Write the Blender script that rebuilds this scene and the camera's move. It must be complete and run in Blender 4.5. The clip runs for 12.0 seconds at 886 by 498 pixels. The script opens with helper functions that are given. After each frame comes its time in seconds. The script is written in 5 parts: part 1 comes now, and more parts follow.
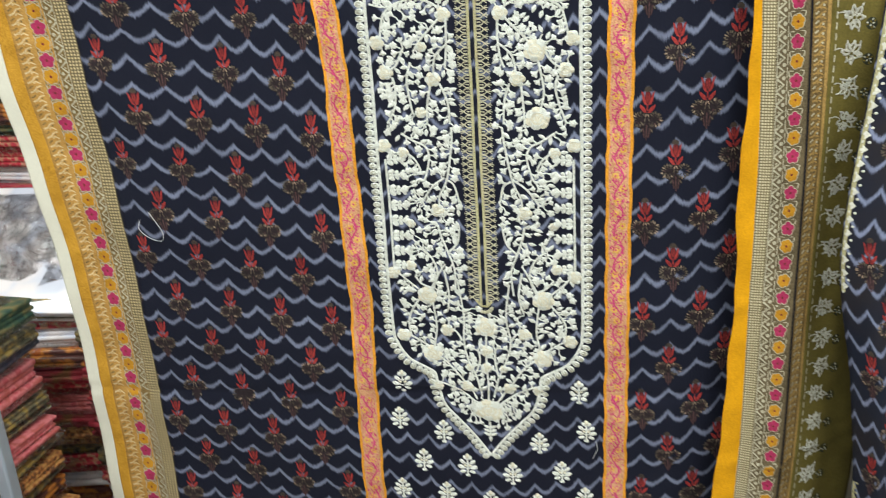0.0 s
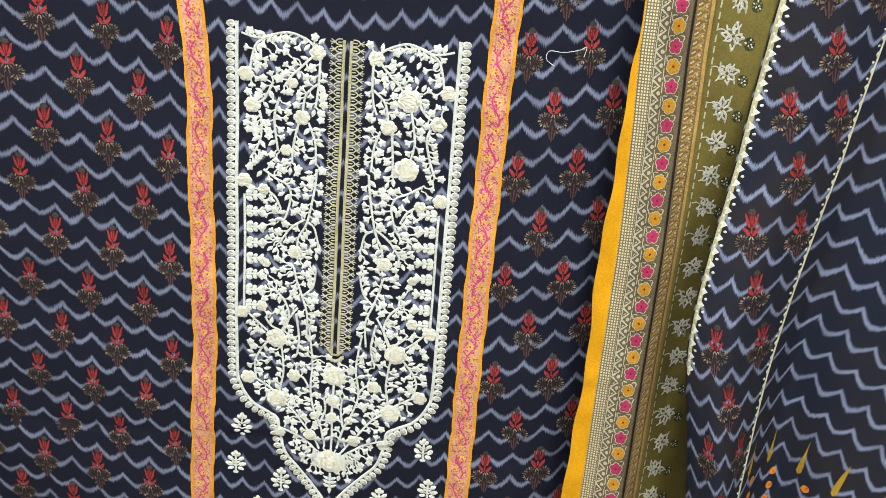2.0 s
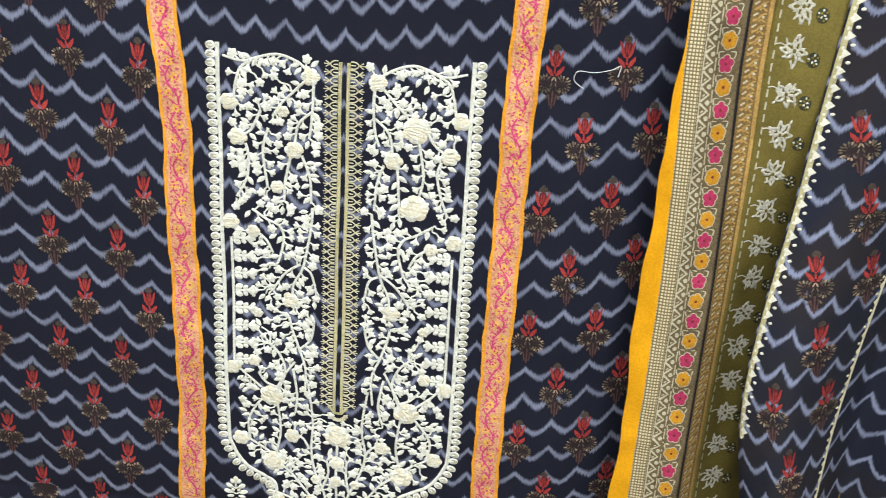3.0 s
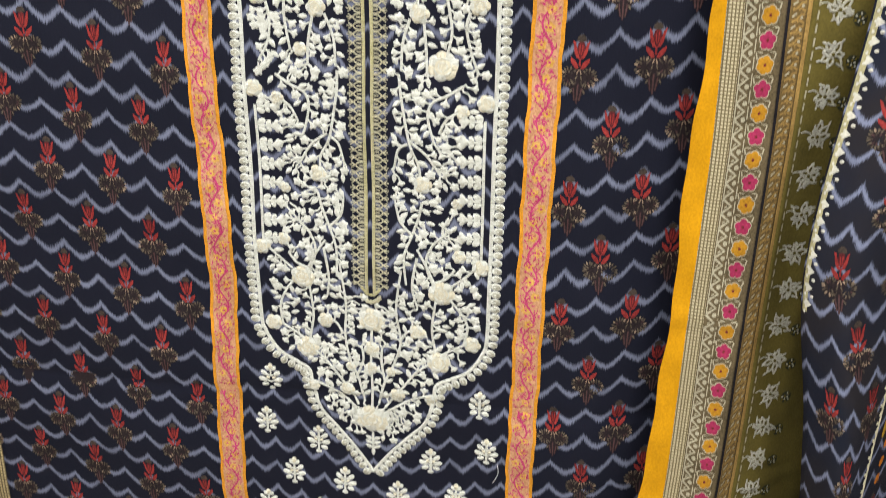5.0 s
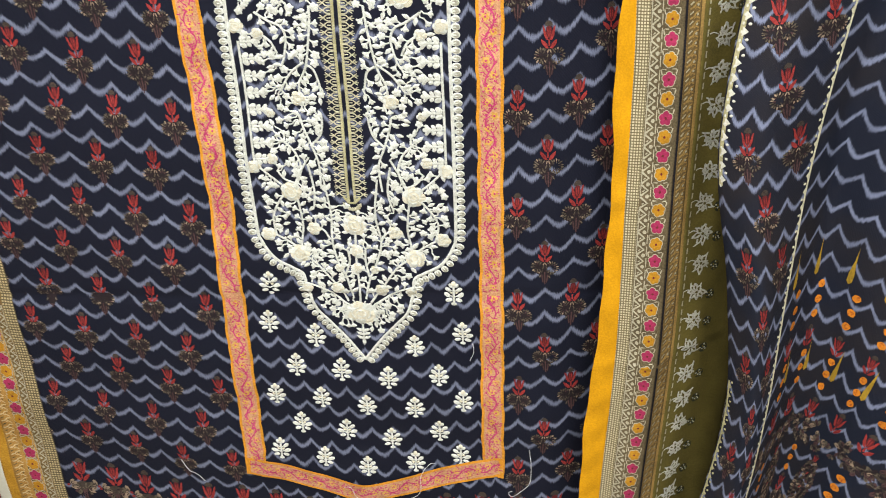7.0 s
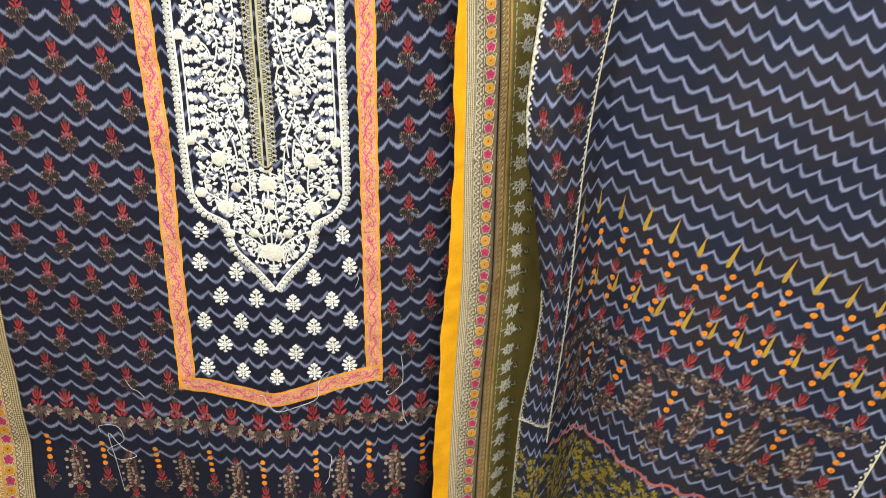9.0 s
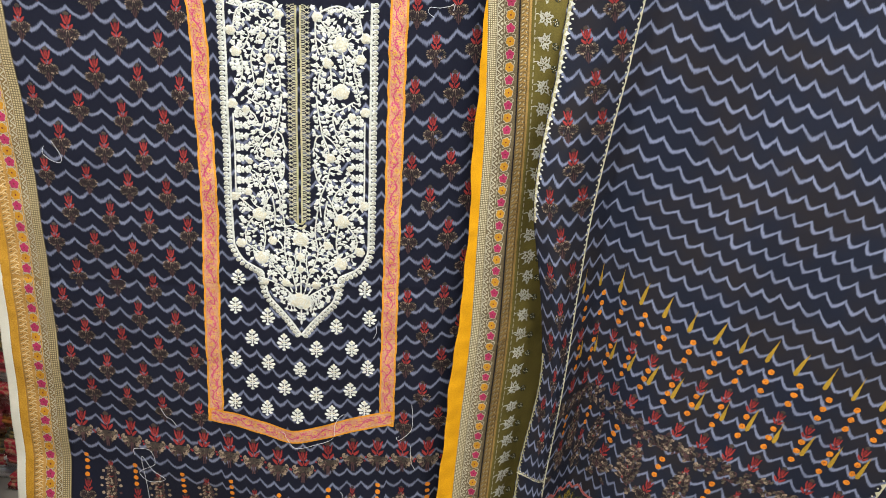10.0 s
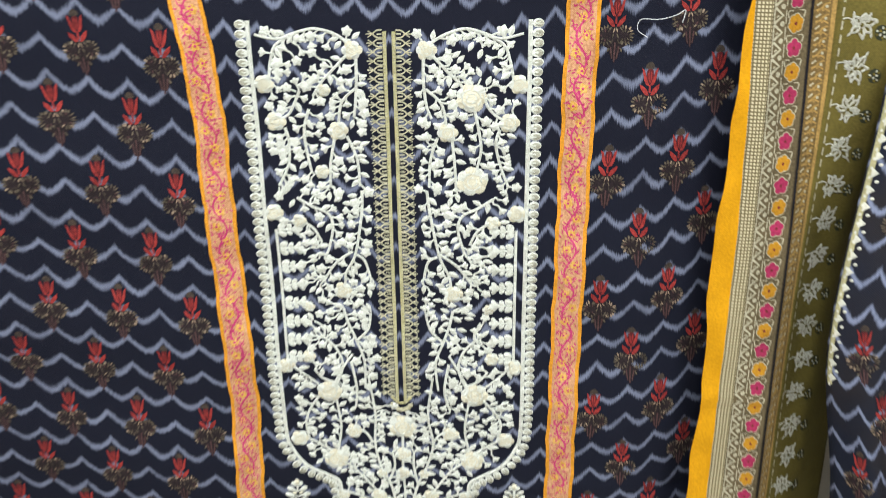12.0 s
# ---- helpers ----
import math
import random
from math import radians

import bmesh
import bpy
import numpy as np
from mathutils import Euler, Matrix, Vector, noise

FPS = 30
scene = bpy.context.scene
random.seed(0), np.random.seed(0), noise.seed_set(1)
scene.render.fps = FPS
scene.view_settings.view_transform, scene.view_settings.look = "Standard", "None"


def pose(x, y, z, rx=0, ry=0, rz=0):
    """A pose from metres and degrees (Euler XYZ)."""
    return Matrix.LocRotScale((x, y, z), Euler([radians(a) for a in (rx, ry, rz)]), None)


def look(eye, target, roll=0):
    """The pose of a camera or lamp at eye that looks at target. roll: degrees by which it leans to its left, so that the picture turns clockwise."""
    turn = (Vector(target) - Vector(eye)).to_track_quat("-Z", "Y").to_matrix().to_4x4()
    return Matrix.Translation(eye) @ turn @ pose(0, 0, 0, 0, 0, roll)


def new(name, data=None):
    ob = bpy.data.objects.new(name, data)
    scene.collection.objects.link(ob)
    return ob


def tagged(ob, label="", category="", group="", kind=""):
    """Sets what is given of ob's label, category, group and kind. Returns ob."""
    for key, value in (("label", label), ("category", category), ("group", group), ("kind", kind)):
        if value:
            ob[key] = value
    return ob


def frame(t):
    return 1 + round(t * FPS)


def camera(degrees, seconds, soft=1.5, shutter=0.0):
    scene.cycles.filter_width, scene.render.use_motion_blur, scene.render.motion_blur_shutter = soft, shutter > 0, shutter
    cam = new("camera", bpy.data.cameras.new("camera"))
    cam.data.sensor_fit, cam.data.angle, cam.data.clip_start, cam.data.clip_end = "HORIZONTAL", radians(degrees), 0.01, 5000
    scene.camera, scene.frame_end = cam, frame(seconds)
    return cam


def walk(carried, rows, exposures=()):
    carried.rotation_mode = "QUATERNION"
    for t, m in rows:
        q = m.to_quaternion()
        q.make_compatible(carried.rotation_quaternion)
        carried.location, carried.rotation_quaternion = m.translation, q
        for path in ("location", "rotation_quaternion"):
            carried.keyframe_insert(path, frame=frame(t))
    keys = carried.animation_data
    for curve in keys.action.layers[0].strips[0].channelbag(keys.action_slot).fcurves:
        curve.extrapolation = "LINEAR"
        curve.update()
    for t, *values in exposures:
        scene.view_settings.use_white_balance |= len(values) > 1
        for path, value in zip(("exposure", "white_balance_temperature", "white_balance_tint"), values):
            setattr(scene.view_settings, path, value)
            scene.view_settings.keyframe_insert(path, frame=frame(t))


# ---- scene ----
cam = camera(51.5, 12.0, soft=0.6, shutter=0.2)

PATH = [
    (0, (0.24, -1.279, 1.423), (-0.187, 0.544, 0.721), -3.6),
    (0.5, (0.234, -1.257, 1.546), (0.008, 0.488, 0.594), -1.7),
    (1, (0.224, -1.335, 1.509), (0.047, 0.49, 0.71), -2.0),
    (1.5, (0.225, -1.291, 1.496), (0.071, 0.568, 0.773), -1.0),
    (2, (0.256, -1.219, 1.457), (0.092, 0.659, 0.788), 4.7),
    (2.5, (0.268, -1.132, 1.435), (0.105, 0.756, 0.797), 4.4),
    (3, (0.234, -1.045, 1.473), (0.044, 0.821, 0.777), 3.5),
    (3.2, (0.206, -1.066, 1.453), (0.006, 0.81, 0.788), 3.1),
    (4.8, (0.28, -1.009, 1.385), (-0.08, 0.825, 0.673), 1.3),
    (5, (0.294, -1.008, 1.345), (-0.066, 0.798, 0.564), 1.0),
    (5.5, (0.298, -1.096, 1.322), (-0.064, 0.658, 0.433), -0.4),
    (6, (0.308, -1.24, 1.353), (-0.051, 0.518, 0.468), -1.9),
    (6.5, (0.332, -1.263, 1.409), (-0.021, 0.492, 0.516), -2.7),
    (7, (0.33, -1.181, 1.372), (0.034, 0.58, 0.47), -2.3),
    (7.2, (0.289, -1.166, 1.363), (0.051, 0.592, 0.44), -1.4),
    (8.8, (0.328, -1.578, 1.409), (0.309, 0.203, 0.501), -0.8),
    (9, (0.371, -1.684, 1.458), (0.346, 0.125, 0.605), 0.4),
    (9.5, (0.414, -1.837, 1.505), (0.354, 0.009, 0.737), 2.8),
    (10, (0.458, -1.838, 1.537), (0.313, 0.015, 0.798), 2.8),
    (10.5, (0.429, -1.735, 1.518), (0.246, 0.115, 0.781), 2.7),
    (11, (0.27, -1.584, 1.51), (0.118, 0.269, 0.772), 1.1),
    (11.5, (0.131, -1.374, 1.465), (0.027, 0.484, 0.732), -1.2),
    (11.8, (0.1, -1.146, 1.461), (0.019, 0.693, 0.68), -1.8),
    (11.9, (0.091, -1.072, 1.462), (0.018, 0.771, 0.69), -0.8),
    (12, (0.093, -0.992, 1.463), (0.023, 0.852, 0.691), -0.8),
]
# the camera's own exposure and white balance drift a little
LIGHT_ROWS = ((0, -0.34, 6300, 3), (0.8, -0.28, 6300, 5), (2.5, -0.14, 6350, 6), (5.5, -0.31, 6650, 10), (6.5, -0.2, 6550, 8), (9.0, 0.17, 6550, 10), (9.5, 0.08, 6500, 10), (10.0, -0.1, 6480, 9), (10.5, -0.12, 6450, 8), (11.0, -0.12, 6400, 7), (12, -0.22, 6300, 5))
walk(cam, [(t, look(e, g, r)) for t, e, g, r in PATH], LIGHT_ROWS)

# ---- light ----
world = bpy.data.worlds.new("world")
scene.world = world
world.use_nodes = True
world.node_tree.nodes["Background"].inputs[0].default_value = (1.0, 0.96, 0.9, 1)
world.node_tree.nodes["Background"].inputs[1].default_value = 0.05

FLOOR, CEIL = -0.12, 2.75


def panel_lamp(x, y, sx, sy, watts):
    la = bpy.data.lights.new("unseen_ceiling_lamp", "AREA")
    la.shape, la.size, la.size_y, la.energy = "RECTANGLE", sx, sy, watts
    la.color = (0.955, 0.985, 0.985)
    ob = new("unseen_ceiling_lamp", la)
    ob.matrix_world = pose(x, y, CEIL - 0.05)
    return ob


panel_lamp(-0.35, -1.50, 1.2, 0.3, 80)
panel_lamp(1.25, -1.30, 1.2, 0.3, 76)
# added fill lamp, no known fitting: brightens the packets and the shirt's left side
panel_lamp(-1.75, -1.15, 1.2, 0.3, 44)


# ---- materials ----
def nodes_of(name):
    m = bpy.data.materials.new(name)
    m.use_nodes = True
    nt = m.node_tree
    return m, nt, nt.nodes["Principled BSDF"]


def link_bump(nt, bsdf, height, strength, distance):
    b = nt.nodes.new("ShaderNodeBump")
    b.inputs["Strength"].default_value = strength
    b.inputs["Distance"].default_value = distance
    nt.links.new(height, b.inputs["Height"])
    nt.links.new(b.outputs[0], bsdf.inputs["Normal"])


def math_node(nt, op, a, b=None, c=None):
    n = nt.nodes.new("ShaderNodeMath")
    n.operation = op
    for i, v in enumerate((a, b, c)):
        if v is None:
            continue
        if isinstance(v, (int, float)):
            n.inputs[i].default_value = v
        else:
            nt.links.new(v, n.inputs[i])
    return n.outputs[0]


def weave_height(nt, coord, scale):
    """The over and under of a plain weave, as a height."""
    sep = nt.nodes.new("ShaderNodeSeparateXYZ")
    nt.links.new(coord, sep.inputs[0])
    a = math_node(nt, "SINE", math_node(nt, "MULTIPLY", sep.outputs[0], scale))
    b = math_node(nt, "SINE", math_node(nt, "MULTIPLY", sep.outputs[2], scale))
    return math_node(nt, "MULTIPLY", a, b)


def cloth_mat(name, col, vary=0.25, rough=0.85, grain=420.0, sheen=0.0, weave=3200.0, bump=0.35, second=None):
    """Plain woven cloth or printed colour on it: thread grain, blotches of dye, weave relief."""
    m, nt, bs = nodes_of(name)
    co = nt.nodes.new("ShaderNodeTexCoord").outputs["Object"]
    n1 = nt.nodes.new("ShaderNodeTexNoise")
    n1.inputs["Scale"].default_value = grain
    n1.inputs["Detail"].default_value = 3
    n2 = nt.nodes.new("ShaderNodeTexNoise")
    n2.inputs["Scale"].default_value = 28
    nt.links.new(co, n1.inputs["Vector"])
    nt.links.new(co, n2.inputs["Vector"])
    f = math_node(nt, "ADD", math_node(nt, "MULTIPLY", n1.outputs[0], 0.6), math_node(nt, "MULTIPLY", n2.outputs[0], 0.4))
    ramp = nt.nodes.new("ShaderNodeValToRGB")
    lo = [c * (1 - vary) for c in col]
    hi = list(second) if second else [min(1, c * (1 + vary)) for c in col]
    ramp.color_ramp.elements[0].position, ramp.color_ramp.elements[1].position = 0.35, 0.65
    ramp.color_ramp.elements[0].color = (*lo, 1)
    ramp.color_ramp.elements[1].color = (*hi, 1)
    nt.links.new(f, ramp.inputs[0])
    nt.links.new(ramp.outputs[0], bs.inputs["Base Color"])
    bs.inputs["Roughness"].default_value = rough
    bs.inputs["Sheen Weight"].default_value = sheen
    bs.inputs["Specular IOR Level"].default_value = 0.15
    link_bump(nt, bs, math_node(nt, "ADD", weave_height(nt, co, weave), math_node(nt, "MULTIPLY", n1.outputs[0], 1.5)), bump, 0.0004)
    return m


def ikat_mat(name, lam, step, amp, thick, base, line, ends=-9.0, warm=0.0):
    """Dark cloth with feathered chevron lines; the UV map is in metres."""
    m, nt, bs = nodes_of(name)
    uv = nt.nodes.new("ShaderNodeUVMap").outputs[0]
    co = nt.nodes.new("ShaderNodeTexCoord").outputs["Object"]
    sep = nt.nodes.new("ShaderNodeSeparateXYZ")
    nt.links.new(uv, sep.inputs[0])
    u, v = sep.outputs[0], sep.outputs[1]
    # streaks along the warp shift the line up and down
    mp = nt.nodes.new("ShaderNodeMapping")
    mp.inputs["Scale"].default_value = (900, 60, 1)
    nt.links.new(uv, mp.inputs[0])
    st = nt.nodes.new("ShaderNodeTexNoise")
    st.inputs["Scale"].default_value = 1.0
    st.inputs["Detail"].default_value = 2
    nt.links.new(mp.outputs[0], st.inputs["Vector"])
    slow = nt.nodes.new("ShaderNodeTexNoise")
    slow.inputs["Scale"].default_value = 22
    nt.links.new(uv, slow.inputs["Vector"])
    cusp = math_node(nt, "ABSOLUTE", math_node(nt, "SINE", math_node(nt, "MULTIPLY", u, math.pi / lam)))
    tri = math_node(nt, "PINGPONG", math_node(nt, "DIVIDE", u, lam), 0.5)
    dip = math_node(nt, "ADD", math_node(nt, "MULTIPLY", cusp, 0.66 * amp), math_node(nt, "MULTIPLY", tri, 0.66 * amp))
    w = math_node(nt, "ADD", v, dip)
    w = math_node(nt, "ADD", w, math_node(nt, "MULTIPLY", math_node(nt, "SUBTRACT", st.outputs[0], 0.5), 0.0105))
    w = math_node(nt, "ADD", w, math_node(nt, "MULTIPLY", math_node(nt, "SUBTRACT", slow.outputs[0], 0.5), 0.012))
    d = math_node(nt, "ABSOLUTE", math_node(nt, "SUBTRACT", math_node(nt, "FRACT", math_node(nt, "DIVIDE", w, step)), 0.5))
    d = math_node(nt, "MULTIPLY", d, step)
    mr = nt.nodes.new("ShaderNodeMapRange")
    mr.interpolation_type = "SMOOTHSTEP"
    mr.inputs[1].default_value, mr.inputs[2].default_value = thick * 0.08, thick * 1.12
    mr.inputs[3].default_value, mr.inputs[4].default_value = 1, 0
    nt.links.new(d, mr.inputs[0])
    fade = math_node(nt, "ADD", 0.35, math_node(nt, "MULTIPLY", slow.outputs[0], 1.15))
    fine = nt.nodes.new("ShaderNodeTexNoise")
    fine.inputs["Scale"].default_value = 700
    nt.links.new(co, fine.inputs["Vector"])
    fade = math_node(nt, "MULTIPLY", fade, math_node(nt, "ADD", 0.6, math_node(nt, "MULTIPLY", fine.outputs[0], 0.8)))
    fac = math_node(nt, "MULTIPLY", mr.outputs[0], math_node(nt, "MULTIPLY", fade, math_node(nt, "GREATER_THAN", w, ends)))
    dark = nt.nodes.new("ShaderNodeValToRGB")
    dark.color_ramp.elements[0].color = (base[0] * 0.6, base[1] * 0.6, base[2] * 0.6, 1)
    dark.color_ramp.elements[1].color = (base[0] * 1.5, base[1] * 1.5, base[2] * 1.5, 1)
    nt.links.new(math_node(nt, "ADD", math_node(nt, "MULTIPLY", fine.outputs[0], 0.6), math_node(nt, "MULTIPLY", st.outputs[0], 0.4)), dark.inputs[0])
    mix = nt.nodes.new("ShaderNodeMix")
    mix.data_type = "RGBA"
    mix.inputs["B"].default_value = (*line, 1)
    ground = dark.outputs[0]
    if warm:
        # the dye turns brown in broad blotches
        blot = nt.nodes.new("ShaderNodeTexNoise")
        blot.inputs["Scale"].default_value = 7
        blot.inputs["Detail"].default_value = 4
        nt.links.new(uv, blot.inputs["Vector"])
        tint = nt.nodes.new("ShaderNodeMapRange")
        tint.inputs[1].default_value, tint.inputs[2].default_value = 0.4, 0.62
        tint.inputs[4].default_value = warm
        nt.links.new(blot.outputs[0], tint.inputs[0])
        brown = nt.nodes.new("ShaderNodeMix")
        brown.data_type = "RGBA"
        brown.inputs["B"].default_value = (base[2] * 0.95, base[2] * 0.72, base[2] * 0.66, 1)
        nt.links.new(ground, brown.inputs["A"])
        nt.links.new(tint.outputs[0], brown.inputs["Factor"])
        ground = brown.outputs["Result"]
    nt.links.new(ground, mix.inputs["A"])
    nt.links.new(fac, mix.inputs["Factor"])
    nt.links.new(mix.outputs["Result"], bs.inputs["Base Color"])
    bs.inputs["Roughness"].default_value = 0.8
    bs.inputs["Specular IOR Level"].default_value = 0.12
    link_bump(nt, bs, math_node(nt, "ADD", weave_height(nt, co, 3600), math_node(nt, "MULTIPLY", fine.outputs[0], 1.2)), 0.3, 0.0004)
    return m


def thread_mat(name, col, col2, rough=0.6, run=5200.0):
    """Satin-stitch thread: fine strands side by side, with small breaks of tone."""
    m, nt, bs = nodes_of(name)
    uv = nt.nodes.new("ShaderNodeUVMap").outputs[0]
    co = nt.nodes.new("ShaderNodeTexCoord").outputs["Object"]
    sep = nt.nodes.new("ShaderNodeSeparateXYZ")
    nt.links.new(uv, sep.inputs[0])
    n = nt.nodes.new("ShaderNodeTexNoise")
    n.inputs["Scale"].default_value = 260
    nt.links.new(co, n.inputs["Vector"])
    big = nt.nodes.new("ShaderNodeTexNoise")
    big.inputs["Scale"].default_value = 45
    nt.links.new(co, big.inputs["Vector"])
    ph = math_node(nt, "ADD", math_node(nt, "MULTIPLY", sep.outputs[0], run), math_node(nt, "MULTIPLY", n.outputs[0], 9))
    s = math_node(nt, "SINE", ph)
    ramp = nt.nodes.new("ShaderNodeValToRGB")
    ramp.color_ramp.elements[0].color = (*col2, 1)
    ramp.color_ramp.elements[1].color = (*col, 1)
    ramp.color_ramp.elements[0].position, ramp.color_ramp.elements[1].position = 0.2, 0.6
    f = math_node(nt, "ADD", math_node(nt, "MULTIPLY", s, 0.34), math_node(nt, "ADD", -0.02, math_node(nt, "ADD", math_node(nt, "MULTIPLY", big.outputs[0], 0.45), math_node(nt, "MULTIPLY", n.outputs[0], 0.75))))
    nt.links.new(f, ramp.inputs[0])
    nt.links.new(ramp.outputs[0], bs.inputs["Base Color"])
    bs.inputs["Roughness"].default_value = rough
    bs.inputs["Sheen Weight"].default_value = 0.05
    bs.inputs["Specular IOR Level"].default_value = 0.25
    link_bump(nt, bs, s, 0.9, 0.0006)
    return m


def check_mat(name, a, b, pitch, blocks=False):
    """Small woven checks in two threads; the UV map is in metres."""
    m, nt, bs = nodes_of(name)
    uv = nt.nodes.new("ShaderNodeUVMap").outputs[0]
    sep = nt.nodes.new("ShaderNodeSeparateXYZ")
    nt.links.new(uv, sep.inputs[0])
    k = 2 * math.pi / pitch
    x = math_node(nt, "SINE", math_node(nt, "MULTIPLY", sep.outputs[0], k))
    y = math_node(nt, "SINE", math_node(nt, "MULTIPLY", sep.outputs[1], k))
    n = nt.nodes.new("ShaderNodeTexNoise")
    n.inputs["Scale"].default_value = 300
    nt.links.new(uv, n.inputs["Vector"])
    f = math_node(nt, "ADD", math_node(nt, "ADD", math_node(nt, "MINIMUM", x, y), 0.75) if blocks else math_node(nt, "MAXIMUM", x, y), math_node(nt, "SUBTRACT", n.outputs[0], 0.5))
    ramp = nt.nodes.new("ShaderNodeValToRGB")
    ramp.color_ramp.elements[0].color, ramp.color_ramp.elements[1].color = (*b, 1), (*a, 1)
    ramp.color_ramp.elements[0].position, ramp.color_ramp.elements[1].position = 0.2, 0.75
    nt.links.new(f, ramp.inputs[0])
    nt.links.new(ramp.outputs[0], bs.inputs["Base Color"])
    bs.inputs["Roughness"].default_value = 0.75
    link_bump(nt, bs, f, 0.5, 0.0005)
    return m


def gloss_mat(name, col, rough, metal=0.0, scale=12.0):
    m, nt, bs = nodes_of(name)
    co = nt.nodes.new("ShaderNodeTexCoord").outputs["Object"]
    n = nt.nodes.new("ShaderNodeTexNoise")
    n.inputs["Scale"].default_value = scale
    n.inputs["Detail"].default_value = 5
    nt.links.new(co, n.inputs["Vector"])
    ramp = nt.nodes.new("ShaderNodeValToRGB")
    ramp.color_ramp.elements[0].color = (*[c * 0.75 for c in col], 1)
    ramp.color_ramp.elements[1].color = (*[min(1, c * 1.15) for c in col], 1)
    nt.links.new(n.outputs[0], ramp.inputs[0])
    nt.links.new(ramp.outputs[0], bs.inputs["Base Color"])
    bs.inputs["Roughness"].default_value = rough
    bs.inputs["Metallic"].default_value = metal
    link_bump(nt, bs, n.outputs[0], 0.15, 0.01)
    return m


def pack_mat(name, a, b, c, scale):
    """Printed folded cloth for the packets: blotches of three dyes."""
    m, nt, bs = nodes_of(name)
    co = nt.nodes.new("ShaderNodeTexCoord").outputs["Object"]
    vo = nt.nodes.new("ShaderNodeTexVoronoi")
    vo.inputs["Scale"].default_value = scale
    n = nt.nodes.new("ShaderNodeTexNoise")
    n.inputs["Scale"].default_value = scale * 0.6
    n.inputs["Detail"].default_value = 3
    nt.links.new(co, vo.inputs["Vector"])
    nt.links.new(co, n.inputs["Vector"])
    f = math_node(nt, "ADD", math_node(nt, "MULTIPLY", vo.outputs["Distance"], 0.5), math_node(nt, "MULTIPLY", n.outputs[0], 0.6))
    ramp = nt.nodes.new("ShaderNodeValToRGB")
    e = ramp.color_ramp.elements
    e[0].color, e[0].position = (*a, 1), 0.4
    e[1].color, e[1].position = (*c, 1), 0.68
    mid = e.new(0.52)
    mid.color = (*b, 1)
    ramp.color_ramp.interpolation = "EASE"
    nt.links.new(f, ramp.inputs[0])
    nt.links.new(ramp.outputs[0], bs.inputs["Base Color"])
    bs.inputs["Roughness"].default_value = 0.7
    bs.inputs["Coat Weight"].default_value = 0.8
    bs.inputs["Coat Roughness"].default_value = 0.14
    link_bump(nt, bs, n.outputs[0], 0.5, 0.008)
    return m


def film_mat():
    """Clear crinkled plastic film."""
    m, nt, bs = nodes_of("plastic_film")
    co = nt.nodes.new("ShaderNodeTexCoord").outputs["Object"]
    n = nt.nodes.new("ShaderNodeTexNoise")
    n.inputs["Scale"].default_value = 17
    n.inputs["Detail"].default_value = 5
    n.inputs["Distortion"].default_value = 2.2
    nt.links.new(co, n.inputs["Vector"])
    tr = nt.nodes.new("ShaderNodeBsdfTransparent")
    gl = nt.nodes.new("ShaderNodeBsdfGlossy")
    gl.inputs["Roughness"].default_value = 0.13
    fr = nt.nodes.new("ShaderNodeFresnel")
    fr.inputs["IOR"].default_value = 1.5
    b = nt.nodes.new("ShaderNodeBump")
    b.inputs["Strength"].default_value = 1.0
    b.inputs["Distance"].default_value = 0.05
    nt.links.new(n.outputs[0], b.inputs["Height"])
    nt.links.new(b.outputs[0], gl.inputs["Normal"])
    nt.links.new(b.outputs[0], fr.inputs["Normal"])
    mx = nt.nodes.new("ShaderNodeMixShader")
    nt.links.new(math_node(nt, "ADD", fr.outputs[0], 0.10), mx.inputs[0])
    nt.links.new(tr.outputs[0], mx.inputs[1])
    nt.links.new(gl.outputs[0], mx.inputs[2])
    nt.links.new(mx.outputs[0], nt.nodes["Material Output"].inputs["Surface"])
    return m


NAVY = (0.0064, 0.0070, 0.0146)
SLATE = (0.146, 0.158, 0.228)
M_KAMEEZ = ikat_mat("navy_ikat_cloth", 0.0375, 0.0388, 0.017, 0.0058, NAVY, SLATE, 0.128)
M_SCARF = ikat_mat("navy_ikat_chiffon", 0.0370, 0.0410, 0.019, 0.0058, (0.0088, 0.0106, 0.0200), (0.165, 0.182, 0.270), warm=0.6)
M_RED = cloth_mat("red_print", (0.19, 0.019, 0.020), vary=0.4, second=(0.31, 0.038, 0.034))
M_WINE = cloth_mat("wine_red_print", (0.085, 0.012, 0.014), vary=0.4)
M_LEAF = cloth_mat("brown_leaf_print", (0.032, 0.025, 0.022), second=(0.062, 0.046, 0.036))
M_TIP = cloth_mat("beige_leaf_print", (0.088, 0.070, 0.050), vary=0.55)
M_PLUM = cloth_mat("plum_stem_print", (0.017, 0.011, 0.013), vary=0.4)
M_THREAD = thread_mat("ivory_thread", (0.91, 0.91, 0.85), (0.58, 0.57, 0.47), rough=0.8)
M_ROSE = thread_mat("cream_thread", (0.84, 0.79, 0.64), (0.60, 0.52, 0.36), run=3800)
M_GOLDTH = thread_mat("gold_thread", (0.72, 0.66, 0.36), (0.40, 0.35, 0.15), rough=0.45)
M_BEIGETH = thread_mat("pale_gold_thread", (0.72, 0.67, 0.48), (0.42, 0.38, 0.23), rough=0.5)
M_LOOPTH = thread_mat("beige_loop_thread", (0.56, 0.53, 0.42), (0.26, 0.25, 0.19), rough=0.8)
M_PEACH = cloth_mat("peach_ribbon", (0.46, 0.20, 0.10), vary=0.3, second=(0.60, 0.33, 0.18))
